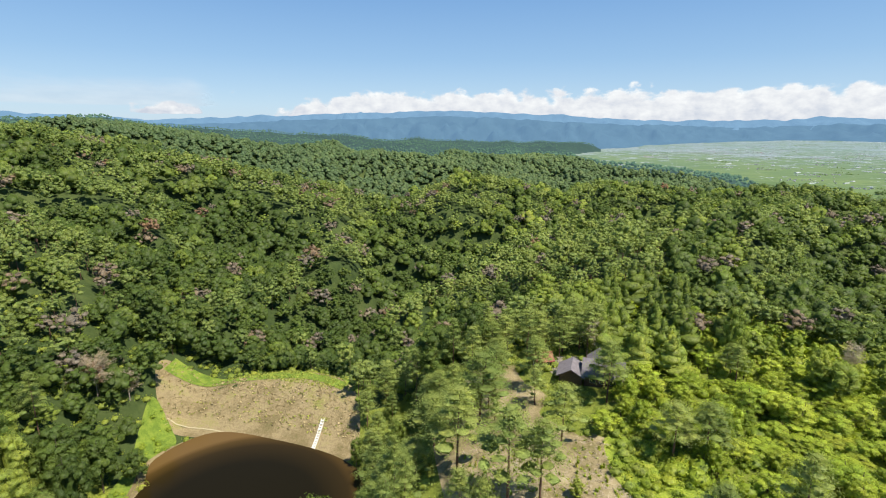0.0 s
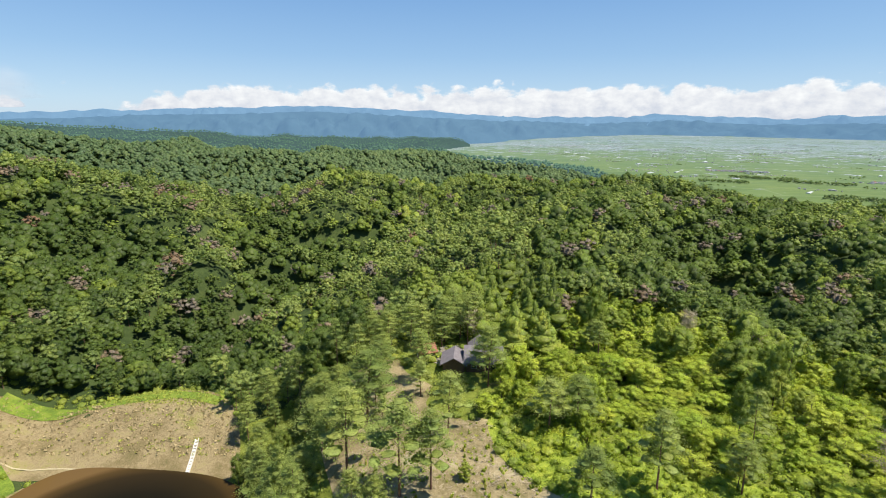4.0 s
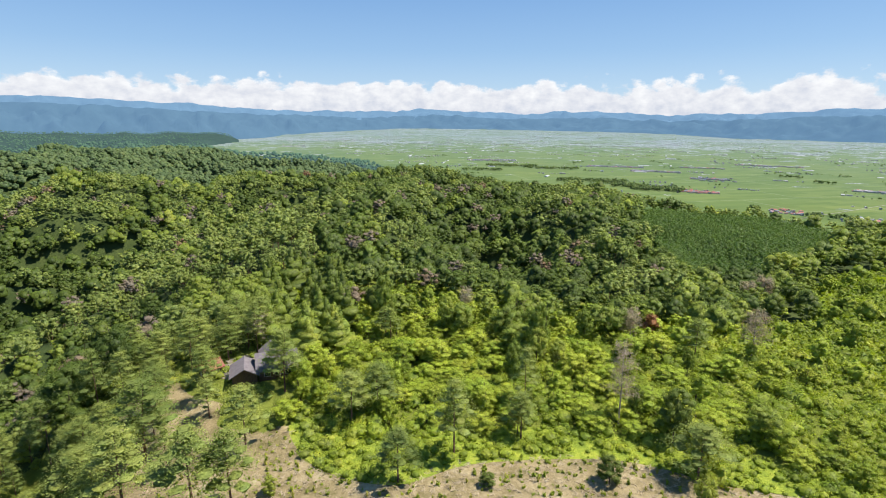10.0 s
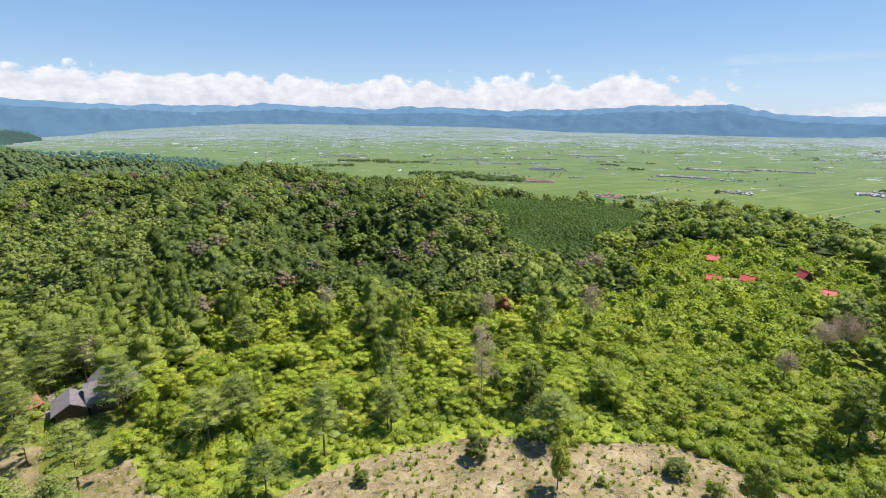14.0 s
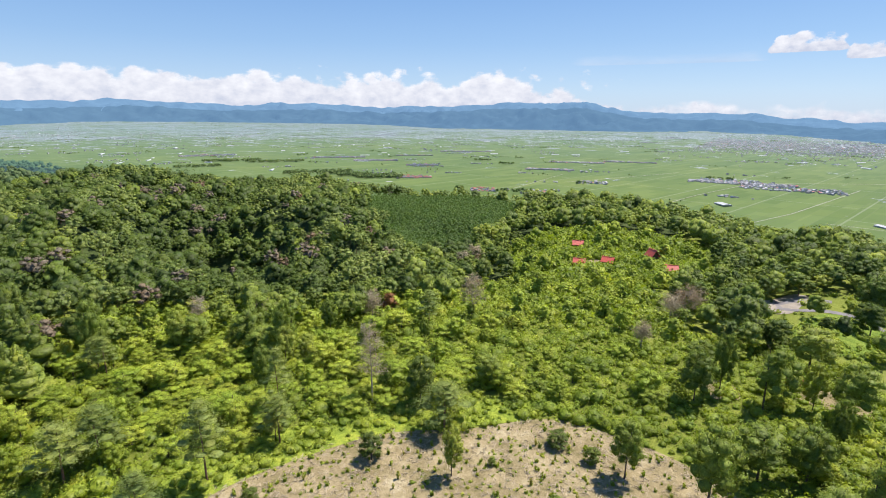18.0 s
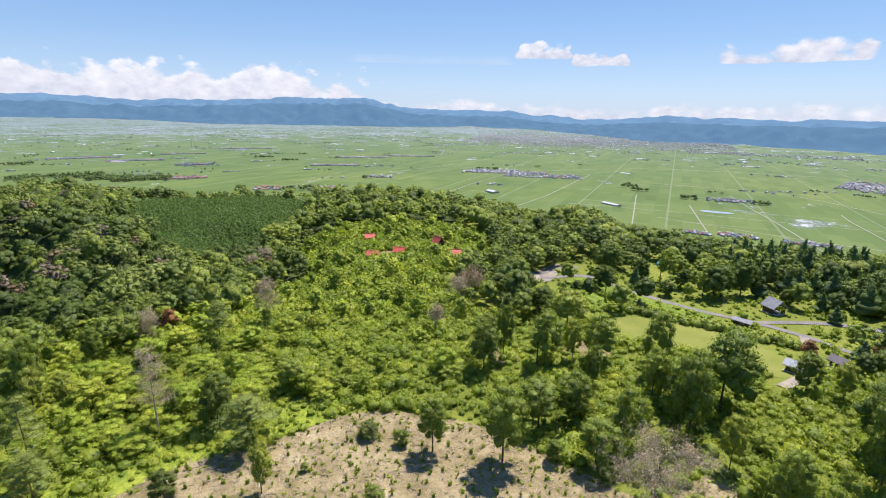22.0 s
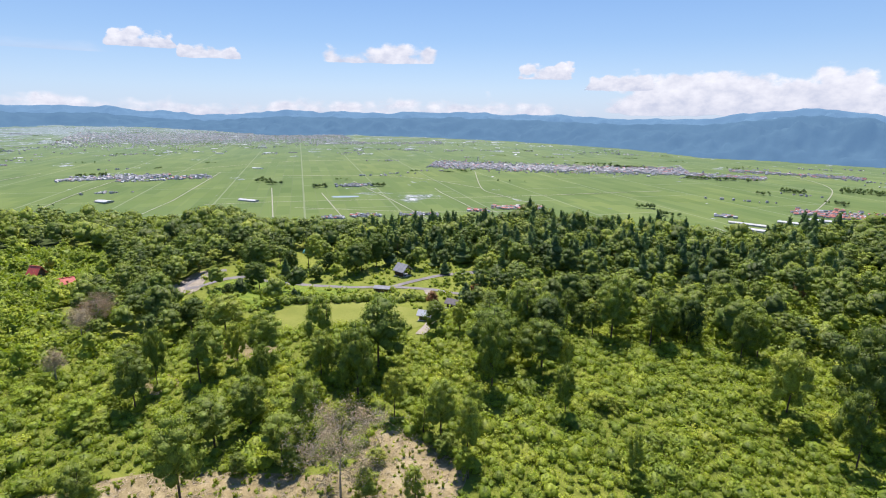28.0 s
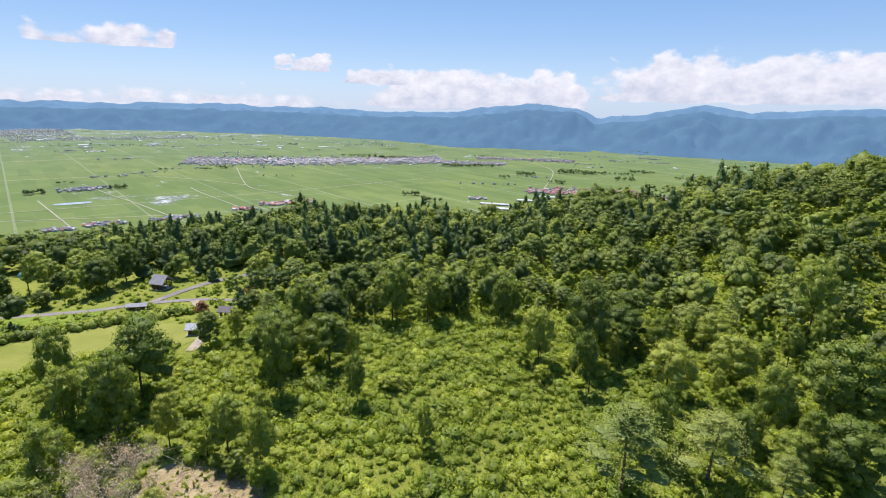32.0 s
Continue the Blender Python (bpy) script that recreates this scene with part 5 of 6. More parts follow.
FAR = [broad_crown(13, 6.4, 1, 1, 4, 2.0) for k in range(6)]
RIDGE_WOOD = [broad_crown(13, 6.6, 5, 1, 18, 0.6, 0.44, 0.96) for k in range(6)]
BUSH = [bush_crown(1.9, 1.7, 1, 1, 72, 0.22) for k in range(6)]
BUSH_FINE = [bush_crown(2.0, 1.8, 3, 1, 50, 0.34) for k in range(4)]
BUSH_FAR = [bush_crown(1.9, 1.7, 1, 1, 18, 0.5) for k in range(6)]
PLANT = [bush_crown(5.0, 2.3, 1, 1, 26, 0.55) for k in range(5)]
TALL = {"lime": 8.0, "oak": 13.0, "light": 8.0, "sapling": 13.0, "broad": 13.0, "pine": 16.0, "cedar": 16.0}
WIDE = {"lime": 3.6, "oak": 5.4, "light": 3.6, "sapling": 4.6, "broad": 5.4, "pine": 5.2, "cedar": 3.2}
WORD = {"lime": ("young_tree", "young yellow-green broadleaf tree"), "light": ("young_tree", "young bright green broadleaf tree"), "broad": ("broadleaf_tree", "leafy green broadleaf tree"), "oak": ("oak_tree", "dense dark green oak tree"), "pine": ("pine_tree", "tall red pine with flat tiers of needles"), "cedar": ("cedar_tree", "narrow dark green cedar"), "sapling": ("small_tree", "small bushy green tree standing alone in pale soil")}
STOCK = {}
COUNT = {"lime": 0, "oak": 0, "light": 0, "broad": 0, "pine": 0, "cedar": 0, "sapling": 0}


def stock(kind, k):
    """The k-th tree of a kind with its parts, made once."""
    name, label = WORD[kind]
    t = tagged(new(name), label, "tree", "trees round the clearing")
    tv, tf = limbs(TALL[kind], 3.4 if kind != "cedar" else 1.4, 0.24 if kind == "broad" else 0.22, 0.35 if kind == "broad" else 0.45, 9, 0, 0.8 if kind == "broad" else 0.2)
    part("trunk", mesh_from("trunk", tv, tf, PINE_BARK if kind == "pine" else BARK), None, t)
    cv, cf, cn = FINE[kind][k]
    part("crown", mesh_from("crown", cv, cf, LEAF1[{"sapling": "broad", "light": "shrub"}.get(kind, kind)], normals=cn), None, t)
    return t


def plant(kind, x, y, tall, wide, label=""):
    k = rng.integers(0, len(FINE[kind]))
    m = pose(x, y, float(height(x, y)), 0, 0, rng.uniform(0, 360)) @ Matrix.Diagonal((wide / WIDE[kind], wide / WIDE[kind], tall / TALL[kind], 1))
    if (kind, k) not in STOCK:
        STOCK[kind, k] = t = stock(kind, k)
        t.matrix_world = m
    else:
        t = copy_thing(STOCK[kind, k], m)
    COUNT[kind] += 1
    if label:
        t["label"] = label
    return t


# trees that stand out: x, y, height, half width
PINES = [(68, 83, 21, 5.6), (53, 84, 14, 5.4), (106, 44, 16, 6.4), (64, 111, 15, 6.4), (48, 137, 20, 6), (49, 143, 15, 4.6), (4, 115, 19, 7), (15, 101, 20, 7), (22, 100, 16, 5.4), (11, 134, 18, 7), (-11, 123, 18, 7), (-2, 131, 19, 7), (56, 111, 15, 6.4), (-11, -111, 18, 8), (5, -97, 18, 8)]
BROADS = [(91, 36, 14, 4.2), (105, 1, 16, 6), (148, -31, 21, 9), (144, -14, 18, 7.5), (102, -15, 16, 9), (118, -35, 12, 8), (104, -104, 22, 12), (112, -62, 19, 9), (94, -95, 21, 9), (101, -128, 20, 10), (153, -21, 20, 9), (124, -76, 17, 9.5), (130, -60, 13, 7), (137, -45, 14, 7.5), (134, -106, 15, 7), (-17, -157, 19, 11), (36, -144, 20, 9), (23, -155, 20, 10), (-40, -193, 22, 11), (-41, -151, 18, 10), (93, -152, 19, 10), (78, -206, 17, 10), (151, -51, 14, 9)]
SMALLS = [(89, 55, 7.5, 3.2), (68, 71, 6.5, 3), (111, 17, 8, 4.4), (89, 13, 7, 3.6), (72, -52, 9, 2.8), (80, -66, 7, 3), (78, -44, 9, 3.2), (98, 29, 3.4, 1.6), (30, 100, 7, 2.8), (108, 8, 8, 3.2), (102, -26, 9, 4), (96, -36, 8, 4), (88, -52, 8, 4)]
for x, y, t, w in PINES:
    plant("pine", x, y, t, w * 1.12, "tall lone red pine at the edge of the clearing" if x > 40 else "")
for x, y, t, w in BROADS:
    plant("oak" if (x, y) in ((104, -104), (101, -128), (124, -76)) else "broad", x, y, t * 0.98, w * 0.72)
for x, y, t, w in SMALLS:
    plant("sapling", x, y, t, w)
for k, (x, y, t, w) in enumerate([(193, -40, 9, 4.5), (206, -52, 8, 4), (230, -78, 9, 4), (247, -98, 11, 4.5), (262, -88, 12, 5), (238, -112, 9, 4.5), (236, -127, 12, 5), (244, -150, 13, 5), (207, -170, 11, 4.5), (228, -192, 14, 5), (256, -104, 10, 4), (240, -28, 10, 4.5), (228, -18, 9, 4.5), (156, -140, 13, 5.5), (240, -138, 11, 4.6), (250, -124, 12, 5), (264, -118, 13, 5), (232, -165, 12, 5), (214, -88, 6, 3), (222, -62, 7, 3.4)]):
    plant(("oak", "broad", "oak", "cedar", "oak")[k % 5], x, y, t, w * (0.7 if k % 5 == 3 else 1.0))


def bare_tree(x, y, tall, wide, label, leafy=0.0):
    """A dead tree: grey trunk, limbs and many fine twigs."""
    t = tagged(new("dead_tree"), label, "tree", "dead trees")
    t.matrix_world = pose(x, y, float(height(x, y)), 0, 0, rng.uniform(0, 360))
    tv, tf = limbs(tall, wide, 0.26, 0.34, 26, 9, 0.45)
    part("trunk", mesh_from("trunk", tv, tf, DEAD_BARK), None, t)
    tips = tv[tv[:, 2] > tall * 0.34]
    tips = tips[np.hypot(tips[:, 0], tips[:, 1]) > wide * 0.2]
    n = int(900 * wide)
    p = tips[rng.integers(0, len(tips), n)] + rng.normal(0, 0.5, (n, 3))
    cv, cf, cn = sprays(p, p - np.array([0, 0, tall * 0.6]), 0.15, 3)
    part("dry_foliage", mesh_from("dry_foliage", cv, cf, LEAF1["dry"]), None, t, "fine dry grey-brown twigs")["kind"] = "stuff"


for x, y, t, w in ((110, 67, 26, 4.5), (182, 64, 19, 6), (83, -41, 20, 14), (52, 168, 14, 5), (176, 1, 10, 4), (213, -14, 13, 8), (205, -8, 12, 6), (-122, 168, 17, 8), (-116, 176, 13, 5), (128, 150, 15, 4), (248, 93, 17, 6), (270, 94, 16, 6), (163, 98, 15, 5)):
    bare_tree(x, y, t, w, "bare grey-brown dead tree with dry twigs")
gold = tagged(new("broadleaf_tree"), "small yellow-leaved tree in the green verge", "tree")
gold.matrix_world = pose(86, 80, float(height(86, 80)))
tv, tf = limbs(9, 2.4, 0.14, 0.3, 7, 0, 0.8)
part("trunk", mesh_from("trunk", tv, tf, BARK), None, gold)
cv, cf, cn = open_crown(9, 2.8, 16, 900, 0.15, 0.2)
part("crown", mesh_from("crown", cv, cf, LEAF1["gold"], normals=cn), None, gold)

for h, d, t in ((128, 205, 7), (133, 222, 8), (147, 214, 7), (150, 232, 8), (158, 236, 8), (93, 225, 8), (95, 232, 9), (61, 205, 9), (139, 196, 6), (165, 250, 9), (104, 170, 6)):
    x, y = at(h, d)
    o = tagged(new("small_tree"), "small tree with rust-red leaves among green ones", "tree")
    o.matrix_world = pose(x, y, float(height(x, y)), 0, 0, rng.uniform(0, 360))
    tv, tf = limbs(t, t * 0.3, 0.12, 0.3, 6, 0, 0.7)
    part("trunk", mesh_from("trunk", tv, tf, BARK), None, o)
    cv, cf, cn = broad_crown(t, t * 0.42, 9, 1, 420, 0.3, 0.2, 0.8)
    part("crown", mesh_from("crown", cv, cf, LEAF1["rust"], normals=cn), None, o)
hedge = mesh_from("shrub", *BUSH_FINE[0][:2], LEAF1["broad"], normals=BUSH_FINE[0][2])
for k in range(22):
    q = k / 21
    x, y = 207 - 38 * q + rng.uniform(-1, 1) + 4 * math.sin(q * 3), -74 - 54 * q + rng.uniform(-1, 1)
    o = tagged(new("shrub", hedge), "dark rounded hedge shrub between lawn and road", "shrub", "hedge shrubs by the lawn")
    o.matrix_world = pose(x, y, float(height(x, y)), 0, 0, rng.uniform(0, 360)) @ Matrix.Scale(rng.uniform(1.5, 2.2), 4)

ROAD_ALL = ROAD_LINES + [[(186, -142), (158, -126), (138, -102)]]


def clear_of_roads(x, y, room, share=1.0):
    k = np.ones(x.shape, bool)
    for line in ROAD_ALL:
        for (x0, y0), (x1, y1) in zip(line, line[1:]):
            t = np.clip(((x - x0) * (x1 - x0) + (y - y0) * (y1 - y0)) / ((x1 - x0) ** 2 + (y1 - y0) ** 2), 0, 1)
            k &= np.hypot(x - x0 - t * (x1 - x0), y - y0 - t * (y1 - y0)) > room
    for cx, cy, r in ((47, 150, 13), (34, 163, 5), (318, 44, 7), (278, 37, 7), (287, 23, 8), (285, -9, 7), (310, 1, 8), (304, -134, 7), (294, -130, 9), (282, -125, 9), (219, -151, 9), (209, -144, 8), (200, -137, 8), (149, -113, 6), (197, -124, 7), (186, -118, 6), (154, -131, 5), (256, -54, 12), (232, -104, 14), (155, -19, 7), (162, -48, 8), (43, 139, 9), (40, 130, 7), (37, 120, 5), (262, 32, 12), (268, 20, 12), (270, -8, 12), (292, 2, 12), (300, 40, 10), (240, -48, 12), (228, -52, 12), (180, -124, 9), (190, -130, 8), (130, -99, 8), (116, -88, 7), (141, -107, 8), (152, -104, 8), (150, -92, 8), (287, 29, 19)):
        k &= np.hypot(x - cx, y - cy) > r * share
    return k


S1, S2, PL, CB, SH, VG = [smooth_outline(p) for p in (SHRUBS, SHRUBS2, PLANTATION, CABINS, SHELTERS, VERGE)]


def wooded(x, y):
    """How thickly trees stand, 0 to 1."""
    h, d = wrap(heading_of(x, y)), np.hypot(x, y)
    w = np.ones(x.shape)
    w = np.where((h < -22) & (d < 260), 1.0, w)
    w = np.where((h > 24) & (h < 92) & (d < 175), 0.85, w)
    w = np.where((h > -14) & (h < 24) & (d < 160), 0.8, w)
    w = np.where((h > -4.5) & (h < 16.5) & (d < 168), 0.42, w)
    w = np.where((h > 84) & (h < 126) & (d < 200), 0.18, w)
    w = np.where((h > 101) & (h < 126) & (d < 155), 0.42, w)
    w = np.where((h > 124) & (d < 250), 0.46 + 0.4 * smooth((d - 170) / 60), w)
    w = np.where((h > 126) & (h < 172) & (d < 168), 0.28, w)
    w = np.where((h > 150) & (d < 330) & (d > 190), 0.85, w)
    w = np.where(inside(x, y, S1), 0.24, w)
    w = np.where(inside(x, y, S2), 0.14, w)
    w = np.where(inside(x, y, CB), 0.34, w)
    w = np.where(inside(x, y, SH), 0.10, w)
    w = np.where(inside(x, y, VG), 0.12, w)
    w = np.where(inside(x, y, PL), 0.0, w)
    return w


def stand(d0, d1, gap):
    x, y = scatter(d0, d1, gap)
    d, h = np.hypot(x, y), wrap(heading_of(x, y))
    k = free(x, y) & clear_of_roads(x, y, 6) & (rng.uniform(0, 1, x.shape) < wooded(x, y)) & (d < np.where(h > 41, np.interp(h, RIDGE_H, RIDGE_D) + 70, 9000))
    x, y, d, h = x[k], y[k], d[k], h[k]
    # slope shading put into tree colours: pale pines favoured on high ground
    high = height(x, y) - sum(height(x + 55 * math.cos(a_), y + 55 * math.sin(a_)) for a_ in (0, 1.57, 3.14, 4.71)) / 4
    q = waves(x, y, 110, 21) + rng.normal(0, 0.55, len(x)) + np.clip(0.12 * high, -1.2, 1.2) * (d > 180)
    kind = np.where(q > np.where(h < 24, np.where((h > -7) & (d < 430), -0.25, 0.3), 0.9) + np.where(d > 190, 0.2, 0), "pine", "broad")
    cedars = ((h > 18) & (h < 27) & (d > 165) & (d < 235)) | ((h > 120) & (h < 168) & (d > 275) & (rng.uniform(0, 1, len(x)) < 0.45)) | ((h > 174) & (h < 186) & (d > 290) & (rng.uniform(0, 1, len(x)) < 0.5))
    kind = np.where(cedars, "cedar", kind)
    bright = ((h > 20) & (h < 92) & (d < 215) & (rng.uniform(0, 1, len(x)) < 0.80)) | ((h > 70) & (d < 290) & (rng.uniform(0, 1, len(x)) < 0.42))
    bright |= inside(x, y, S1) | inside(x, y, CB) | (inside(x, y, S2) & (rng.uniform(0, 1, len(x)) < 0.35)) | ((h > 15) & (h < 46) & (d < 152) & (rng.uniform(0, 1, len(x)) < 0.93))
    kind = np.where(bright & ~cedars, "light", kind)
    kind = np.where((kind == "broad") & (rng.uniform(0, 1, len(x)) < np.where(h < 6, 0.7, np.where(h > 100, np.where(d > 190, np.where(h > 146, 0.2, 0.4), 0.08), np.where((h < 64) & (d > 215), np.where(h > 18, 0.8, 0.5), np.where(d < 215, 0.05, 0.22))))), "oak", kind)
    # hollows darkened as if in shade: broadleaf trees there become dark oaks
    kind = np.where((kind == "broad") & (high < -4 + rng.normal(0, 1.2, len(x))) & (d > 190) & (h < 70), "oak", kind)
    kind = np.where((kind == "light") & (h > 10) & (h < 92) & (rng.uniform(0, 1, len(x)) < np.where((d < 150) & (h > 38) & (h < 70), 0.9, np.where((d < 210) & (h > 40) & (h < 70), 0.72, np.where(d < 175, 0.5, 0.25)))), "lime", kind)
    kind = np.where((kind == "cedar") & (h < 40), "conifer", kind)
    kind = np.where((h > -4.5) & (h < 16.5) & (d < 172), "pine", kind)
    dead = (rng.uniform(0, 1, len(x)) < np.where(h < 4, 0.24, np.where(h < 25, 0.12, np.where(h < 66, 0.07, 0)))) & (waves(x, y, 90, 40) > 0.25) & (d > 190)
    return x, y, d, np.where(dead, "dead", kind)


def tints(x, y):
    """Neighbouring trees lean to the same green."""
    h = wrap(heading_of(x, y))
    return np.clip(0.40 + 0.26 * waves(x, y, 140, 33) + rng.normal(0, 0.2, len(x)) - 0.34 * (1 - smooth((h + 18) / 28)) - 0.12 * ((h > 12) & (h < 40) & (np.hypot(x, y) > 185)) - 0.14 * smooth((h - 112) / 14), 0, 1)


x, y, d, kind = stand(96, 188, 6.8)
order = np.argsort(d)
rest = []
for i in order:
    k = str(kind[i])
    if COUNT.get(k, 999) < 290:
        if k in ("light", "lime"):
            plant(k, float(x[i]), float(y[i]), rng.uniform(5.0, 9.5), rng.uniform(2.8, 4.8))
        else:
            plant(k, float(x[i]), float(y[i]), rng.uniform(9, 15) * (1.15 if k == "pine" else 1), rng.uniform(3.6, 5.6) * (1 if k in ("broad", "oak") else 0.85 if k == "pine" else 0.55))
    else:
        rest.append(i)
TRUNK = [limbs(13, 3.0, 0.2, 0.4, 3)]
rest = np.array(rest, int)
sets = [(x[rest], y[rest], d[rest], kind[rest], MIDDLE, "near")]
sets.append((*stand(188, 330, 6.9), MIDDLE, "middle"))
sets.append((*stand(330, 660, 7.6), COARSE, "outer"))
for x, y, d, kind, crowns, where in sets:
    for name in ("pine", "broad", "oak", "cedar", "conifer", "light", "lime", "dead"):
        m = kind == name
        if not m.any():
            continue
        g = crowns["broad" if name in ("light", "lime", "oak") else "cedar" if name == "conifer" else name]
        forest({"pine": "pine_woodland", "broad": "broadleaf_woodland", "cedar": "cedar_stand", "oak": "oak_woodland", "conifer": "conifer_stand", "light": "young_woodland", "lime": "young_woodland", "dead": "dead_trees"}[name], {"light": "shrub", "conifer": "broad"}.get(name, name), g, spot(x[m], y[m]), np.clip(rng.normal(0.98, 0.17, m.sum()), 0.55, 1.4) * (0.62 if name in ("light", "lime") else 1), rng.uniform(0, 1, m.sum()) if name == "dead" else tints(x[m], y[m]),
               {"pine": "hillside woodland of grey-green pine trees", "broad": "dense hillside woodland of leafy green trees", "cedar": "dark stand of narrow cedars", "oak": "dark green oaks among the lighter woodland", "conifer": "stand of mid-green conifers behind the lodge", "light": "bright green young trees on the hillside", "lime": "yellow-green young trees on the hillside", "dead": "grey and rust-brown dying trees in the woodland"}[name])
    if where != "outer":
        m = (kind == "pine") | (kind == "dead")
        forest("pine_trunks", PINE_BARK, TRUNK, spot(x[m], y[m]), rng.uniform(0.7, 1.0, m.sum()), np.zeros(m.sum()), "bare trunks of woodland pines")
for d0, d1, gap, h0, h1, crowns in ((660, 1250, 10, -45, 45, RIDGE_WOOD), (1250, 3060, 17, -45, 40, FAR), (3060, 3450, 10, 4, 40, FAR)):
    x, y = scatter(d0, d1, gap, h0, h1)
    k = ~on_plain(x, y)
    x, y = x[k], y[k]
    if d0 < 1000:
        forest("far_woodland", "far", crowns, spot(x, y), rng.uniform(0.75, 1.2, len(x)), tints(x, y) * 0.9, "distant wooded ridges of green trees")
    else:
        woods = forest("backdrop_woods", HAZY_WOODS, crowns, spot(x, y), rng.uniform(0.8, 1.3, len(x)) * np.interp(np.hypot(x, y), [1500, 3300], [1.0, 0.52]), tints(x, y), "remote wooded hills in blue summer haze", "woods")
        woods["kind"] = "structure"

# ---- scrub and undergrowth ----
x, y = scatter(88, 400, 2.45, 20, 199)
h, d = wrap(heading_of(x, y)), np.hypot(x, y)
dense = inside(x, y, VG) | inside(x, y, S1) | inside(x, y, S2) | inside(x, y, CB) | ((h > 124) & (d < 230)) | ((h > 164) & (d < 330))
light = inside(x, y, VG) | inside(x, y, SH) | ((h > 84) & (h < 126) & (d < 200)) | ((h > 20) & (h < 92) & (d < 230))
k = free(x, y) & clear_of_roads(x, y, 4.8, 0.35) & (dense | (light & (rng.uniform(0, 1, x.shape) < 0.8)))
k &= ~inside(x, y, SH) | (rng.uniform(0, 1, x.shape) < 0.45)
size = np.where(inside(x, y, SH), 0.7, 1.0)[k] * np.where(inside(x, y, VG), 0.85, np.where(inside(x, y, CB), 1.3, 1.0))[k]
x, y, d = x[k], y[k], d[k]
for m, crowns in ((d < 190, BUSH), (d >= 190, BUSH_FAR)):
    forest("scrub", "shrub", crowns, spot(x[m], y[m]), np.clip(rng.lognormal(-0.05, 0.36, m.sum()), 0.5, 2.1) * (1 + 0.25 * waves(x[m], y[m], 26, 52)) * size[m], np.clip(0.42 - 0.25 * inside(x[m], y[m], CB) - 0.1 * smooth((heading_of(x[m], y[m]) - 84) / 10) + 0.28 * waves(x[m], y[m], 60, 51) + rng.normal(0, 0.22, m.sum()), 0, 1), "bright green regrowth scrub", "shrubs")
x, y = scatter(90, 250, 4.2, -45, 24)
k = free(x, y) & clear_of_roads(x, y, 3.4, 0.2) & ~inside(x, y, smooth_outline(SAND))
forest("undergrowth", "broad", BUSH, spot(x[k], y[k]), rng.uniform(0.7, 1.4, k.sum()), rng.uniform(0.4, 1, k.sum()), "green undergrowth below the trees", "shrubs")
x, y = scatter(250, 500, 2.7, 35, 90)
k = inside(x, y, PL)
forest("plantation", "young", PLANT, spot(x[k], y[k]), rng.uniform(0.85, 1.2, k.sum()), rng.uniform(0, 1, k.sum()), "even mid-green conifer plantation")

# ---- seedlings and slash on the clearing ----
CL = smooth_outline(CLEARING)
x, y = scatter(60, 150, 3.2, 0, 140)
k = inside(x, y, CL)
tufts = [mesh_from("seedling", *bush_crown(rng.uniform(0.8, 1.2), 0.46, 2, 1, 26, 0.2)[:2], LEAF1[j]) for j in ("shrub", "gold", "shrub")]
mix = rng.permutation(k.sum())
sx, sy = x[k][mix], y[k][mix]
for i, (px, py) in enumerate(zip(sx[:290], sy[:290])):
    o = tagged(new("seedling", tufts[i % 3]), "small planted seedling in pale soil", "seedling", "seedlings on the clearing")
    o.matrix_world = pose(float(px), float(py), float(height(px, py)) + 0.1, 0, 0, rng.uniform(0, 360)) @ Matrix.Scale(rng.uniform(0.6, 1.4), 4)
forest("seedlings", "shrub", [bush_crown(0.9, 0.46, 2, 1, 20, 0.2)[:2]], spot(sx[290:], sy[290:]), rng.uniform(0.5, 1.35, len(sx[290:])), rng.uniform(0, 1, len(sx[290:])), "rows of small planted seedlings", "seedlings")
x, y = scatter(60, 150, 2.3, 0, 140)
k = inside(x, y, CL) & (waves(x, y, 30, 71) > np.where(heading_of(x, y) > 104, -1.2, -0.3))
forest("weeds", "shrub", [bush_crown(0.5, 0.5, 1, 1, 14, 0.16)[:2] for q in range(3)], spot(x[k], y[k]), rng.uniform(0.5, 1.3, k.sum()), rng.uniform(0, 1, k.sum()), "low weeds on the cleared soil", "weeds")
x, y = scatter(60, 150, 1.9, 0, 140)
k = inside(x, y, CL)
stick_v, stick_f = [], []
for k_ in range(5):
    o = rng.uniform(-0.5, 0.5, 2)
    a = rng.uniform(0, 3.14)
    tube(stick_v, stick_f, (o[0] - math.cos(a) * 0.6, o[1] - math.sin(a) * 0.6, 0.16), (o[0] + math.cos(a) * 0.6, o[1] + math.sin(a) * 0.6, 0.3), 0.05, 0.03, 3)
forest("slash", plain_mat("dry_slash", (0.45, 0.37, 0.25), 0.9, 0.3, 2), [(np.array(stick_v), np.array(stick_f))], spot(x[k], y[k]), rng.uniform(0.5, 1.3, k.sum()), np.zeros(k.sum()), "pale dry branches left on the clearing", "branches")

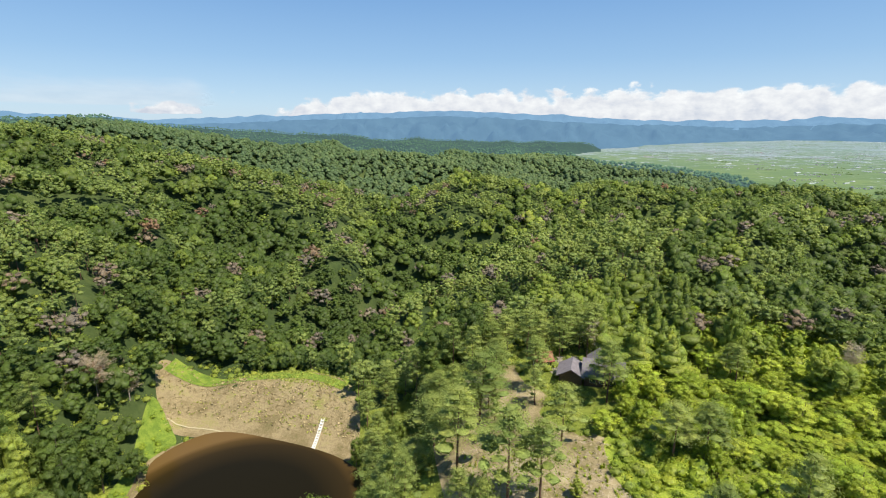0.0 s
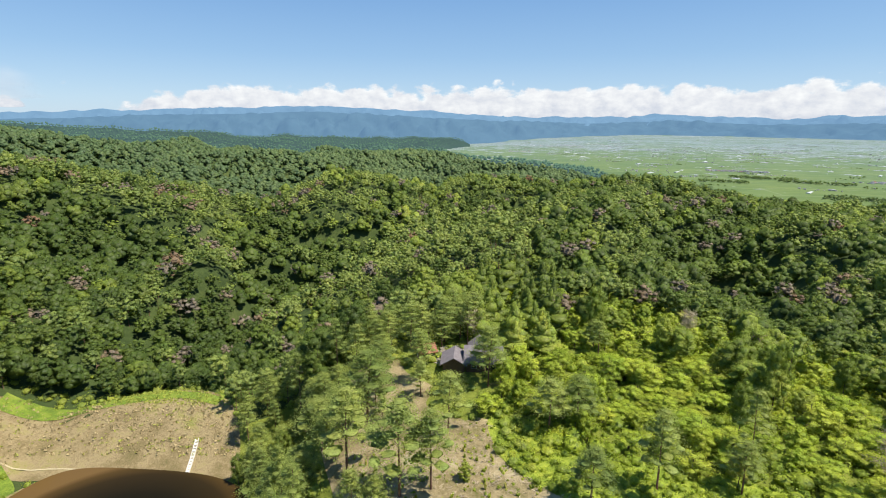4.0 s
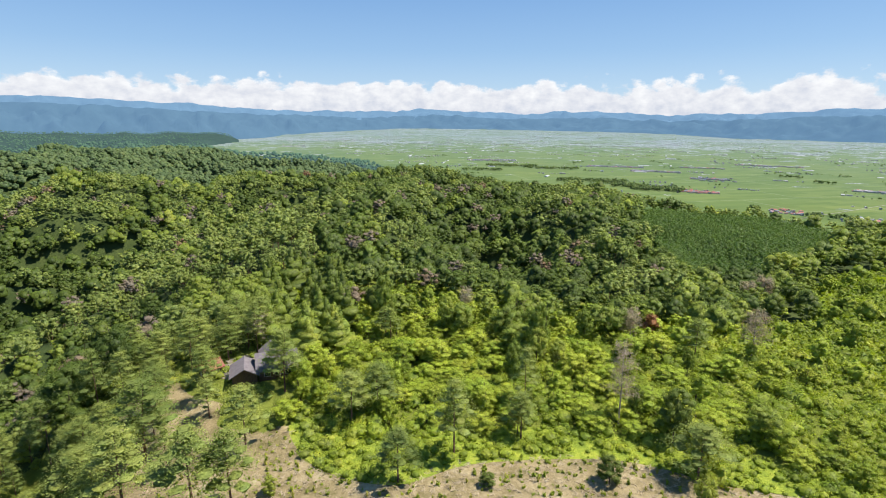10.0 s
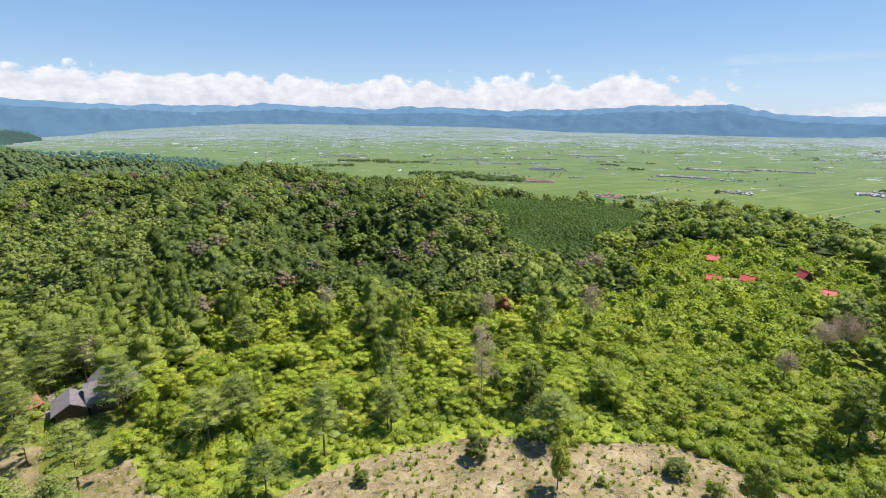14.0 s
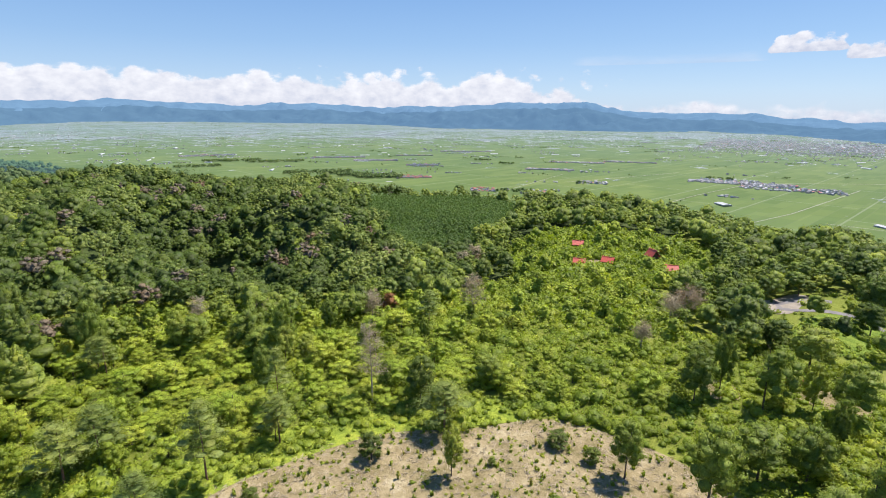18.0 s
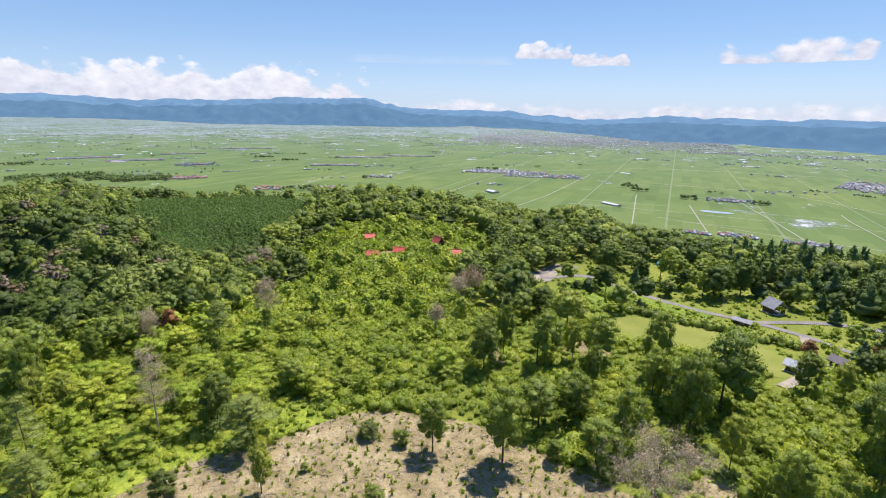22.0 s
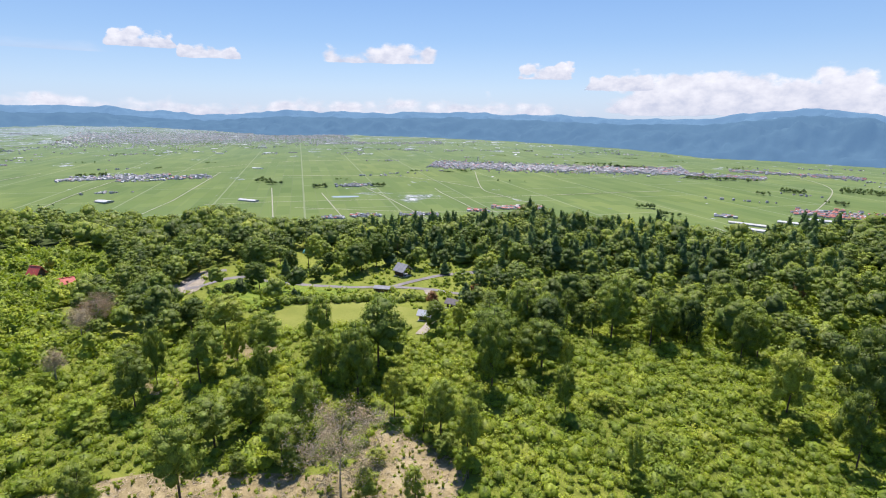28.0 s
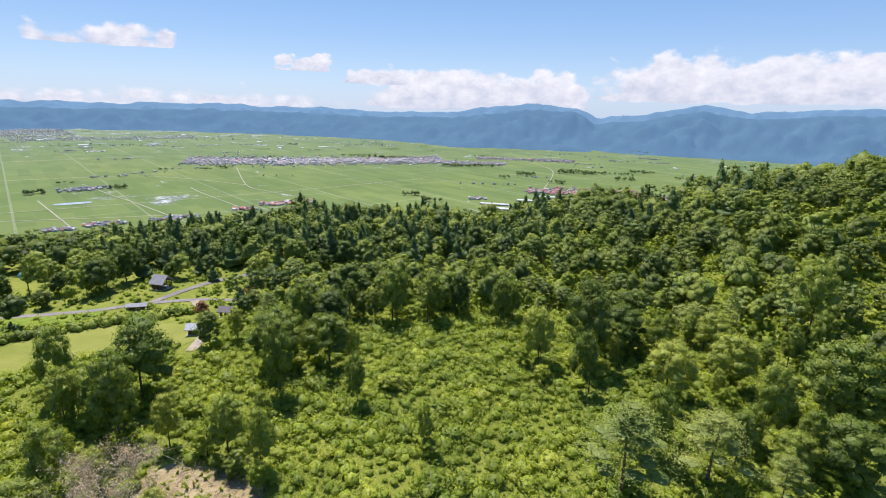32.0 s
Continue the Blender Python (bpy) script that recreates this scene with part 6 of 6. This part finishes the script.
# ---- groves in the valley ----
for h, d, half, deep, n in ((115.8, 1592, 22, 18, 26), (122.1, 1594, 22, 14, 20), (110, 1708, 24, 12, 14), (168.5, 1830, 60, 26, 60), (160.9, 1693, 20, 8, 10), (148.5, 2050, 60, 10, 40), (68.9, 1589, 14, 14, 20), (75.2, 1563, 60, 20, 40), (60.2, 1803, 80, 26, 260), (57.5, 1845, 60, 22, 150), (53.7, 1910, 120, 30, 300), (49.4, 2190, 110, 16, 160), (45.2, 2240, 110, 18, 170), (42, 2115, 80, 18, 120), (71.4, 2199, 40, 8, 30), (74, 2114, 30, 8, 24), (95.1, 1938, 40, 8, 26), (155.9, 1884, 60, 10, 50), (175.3, 2400, 90, 14, 70),
                            (82, 1733, 14, 8, 12), (109.8, 1737, 10, 8, 8), (111.2, 1660, 26, 8, 20), (170.5, 1830, 120, 12, 60), (180, 1826, 60, 14, 40), (131.6, 1853, 30, 8, 14), (36, 2150, 90, 22, 60), (50, 1500, 140, 60, 150), (128, 1090, 80, 14, 24), (163.2, 1760, 30, 16, 40), (166.5, 1640, 26, 10, 16), (173.5, 1750, 30, 12, 24), (175, 1900, 40, 12, 30), (150.6, 1370, 22, 10, 16), (153, 1290, 26, 12, 20), (158.5, 1890, 60, 8, 30), (145, 2090, 70, 10, 40)):
    cx, cy = at(h, d)
    u, v = rng.uniform(-1, 1, n) * half, rng.normal(0, 0.6, n) * deep
    gx_, gy_ = cx + u * math.cos(radians(h)) + v * math.sin(radians(h)), cy - u * math.sin(radians(h)) + v * math.cos(radians(h))
    forest("grove", "cedar", COARSE["broad"], spot(gx_, gy_), rng.uniform(0.6, 1.0, n) * far_size(d), rng.uniform(0, 1, n), "dark green grove standing in the rice fields")
n = 1500
h, d = rng.uniform(18, 190, n), 1500 + 2800 * np.sqrt(rng.uniform(0, 1, n))
px, py = d * np.sin(np.radians(h)), d * np.cos(np.radians(h))
k = on_plain(px, py) & (d > np.interp(h, REACH_H, REACH_D) + 420) & (d < np.interp(h, FOOT_H, FOOT_D) - 40) & (waves(px, py, 300, 61) > 0.0)
many = rng.integers(3, 13, k.sum())
h, d = np.repeat(h[k], many), np.repeat(d[k], many)
u, v = rng.normal(0, 15, len(h)), rng.normal(0, 3, len(h))
px, py = d * np.sin(np.radians(h)) + u * np.cos(np.radians(h)) + v, d * np.cos(np.radians(h)) - u * np.sin(np.radians(h)) + v
forest("far_groves", "far", FAR, spot(px, py), rng.uniform(0.4, 0.95, len(h)) * np.interp(d, [1500, 2000, 3000, 4400], [1.0, 0.85, 0.6, 0.3]), rng.uniform(0, 1, len(h)), "scattered dark farm groves across the valley")

# ---- rough grass on the dam and banks ----
x, y = scatter(150, 250, 1.2, -40, -6)
k = inside(x, y, smooth_outline(DAM)) & (height(x, y) > -34.1)
tuft = [sprays(rng.normal(0, 0.3, (7, 3)) * np.array([1, 1, 0.1]) + np.array([0, 0, 0.25]), rng.normal(0, 1, (7, 3)) * np.array([1, 1, 0.2]), 0.32, 3)[:2] for q in range(3)]
DRY_BLADE = plain_mat("dry_blades", (0.38, 0.30, 0.15), 0.9, 0.3, 0.4)
GREEN_BLADE = plain_mat("weed_blades", (0.30, 0.33, 0.05), 0.9, 0.3, 0.4)
crest = ((x + 64) * 0.25 + (y - 169) * 0.968) > 27
for m, mat, label in ((k & ~crest & (rng.uniform(0, 1, x.shape) < 0.5), DRY_BLADE, "dry tussocks on the dam slope"), (k & (crest | (rng.uniform(0, 1, x.shape) < np.where(height(x, y) < -31, 0.3, 0.1))), GREEN_BLADE, "bright weeds along the dam")):
    forest("rough_grass", mat, tuft, spot(x[m], y[m]), rng.uniform(0.7, 1.6, m.sum()), np.zeros(m.sum()), label, "grass")
x, y = scatter(150, 240, 3.0, -40, -26)
k = inside(x, y, smooth_outline(BANK_LINE)) & (rng.uniform(0, 1, x.shape) < 0.5)
forest("bank_shrubs", "shrub", BUSH, spot(x[k], y[k]), rng.uniform(0.4, 0.9, k.sum()), rng.uniform(0, 1, k.sum()), "green shrubs on the pond bank", "shrubs")
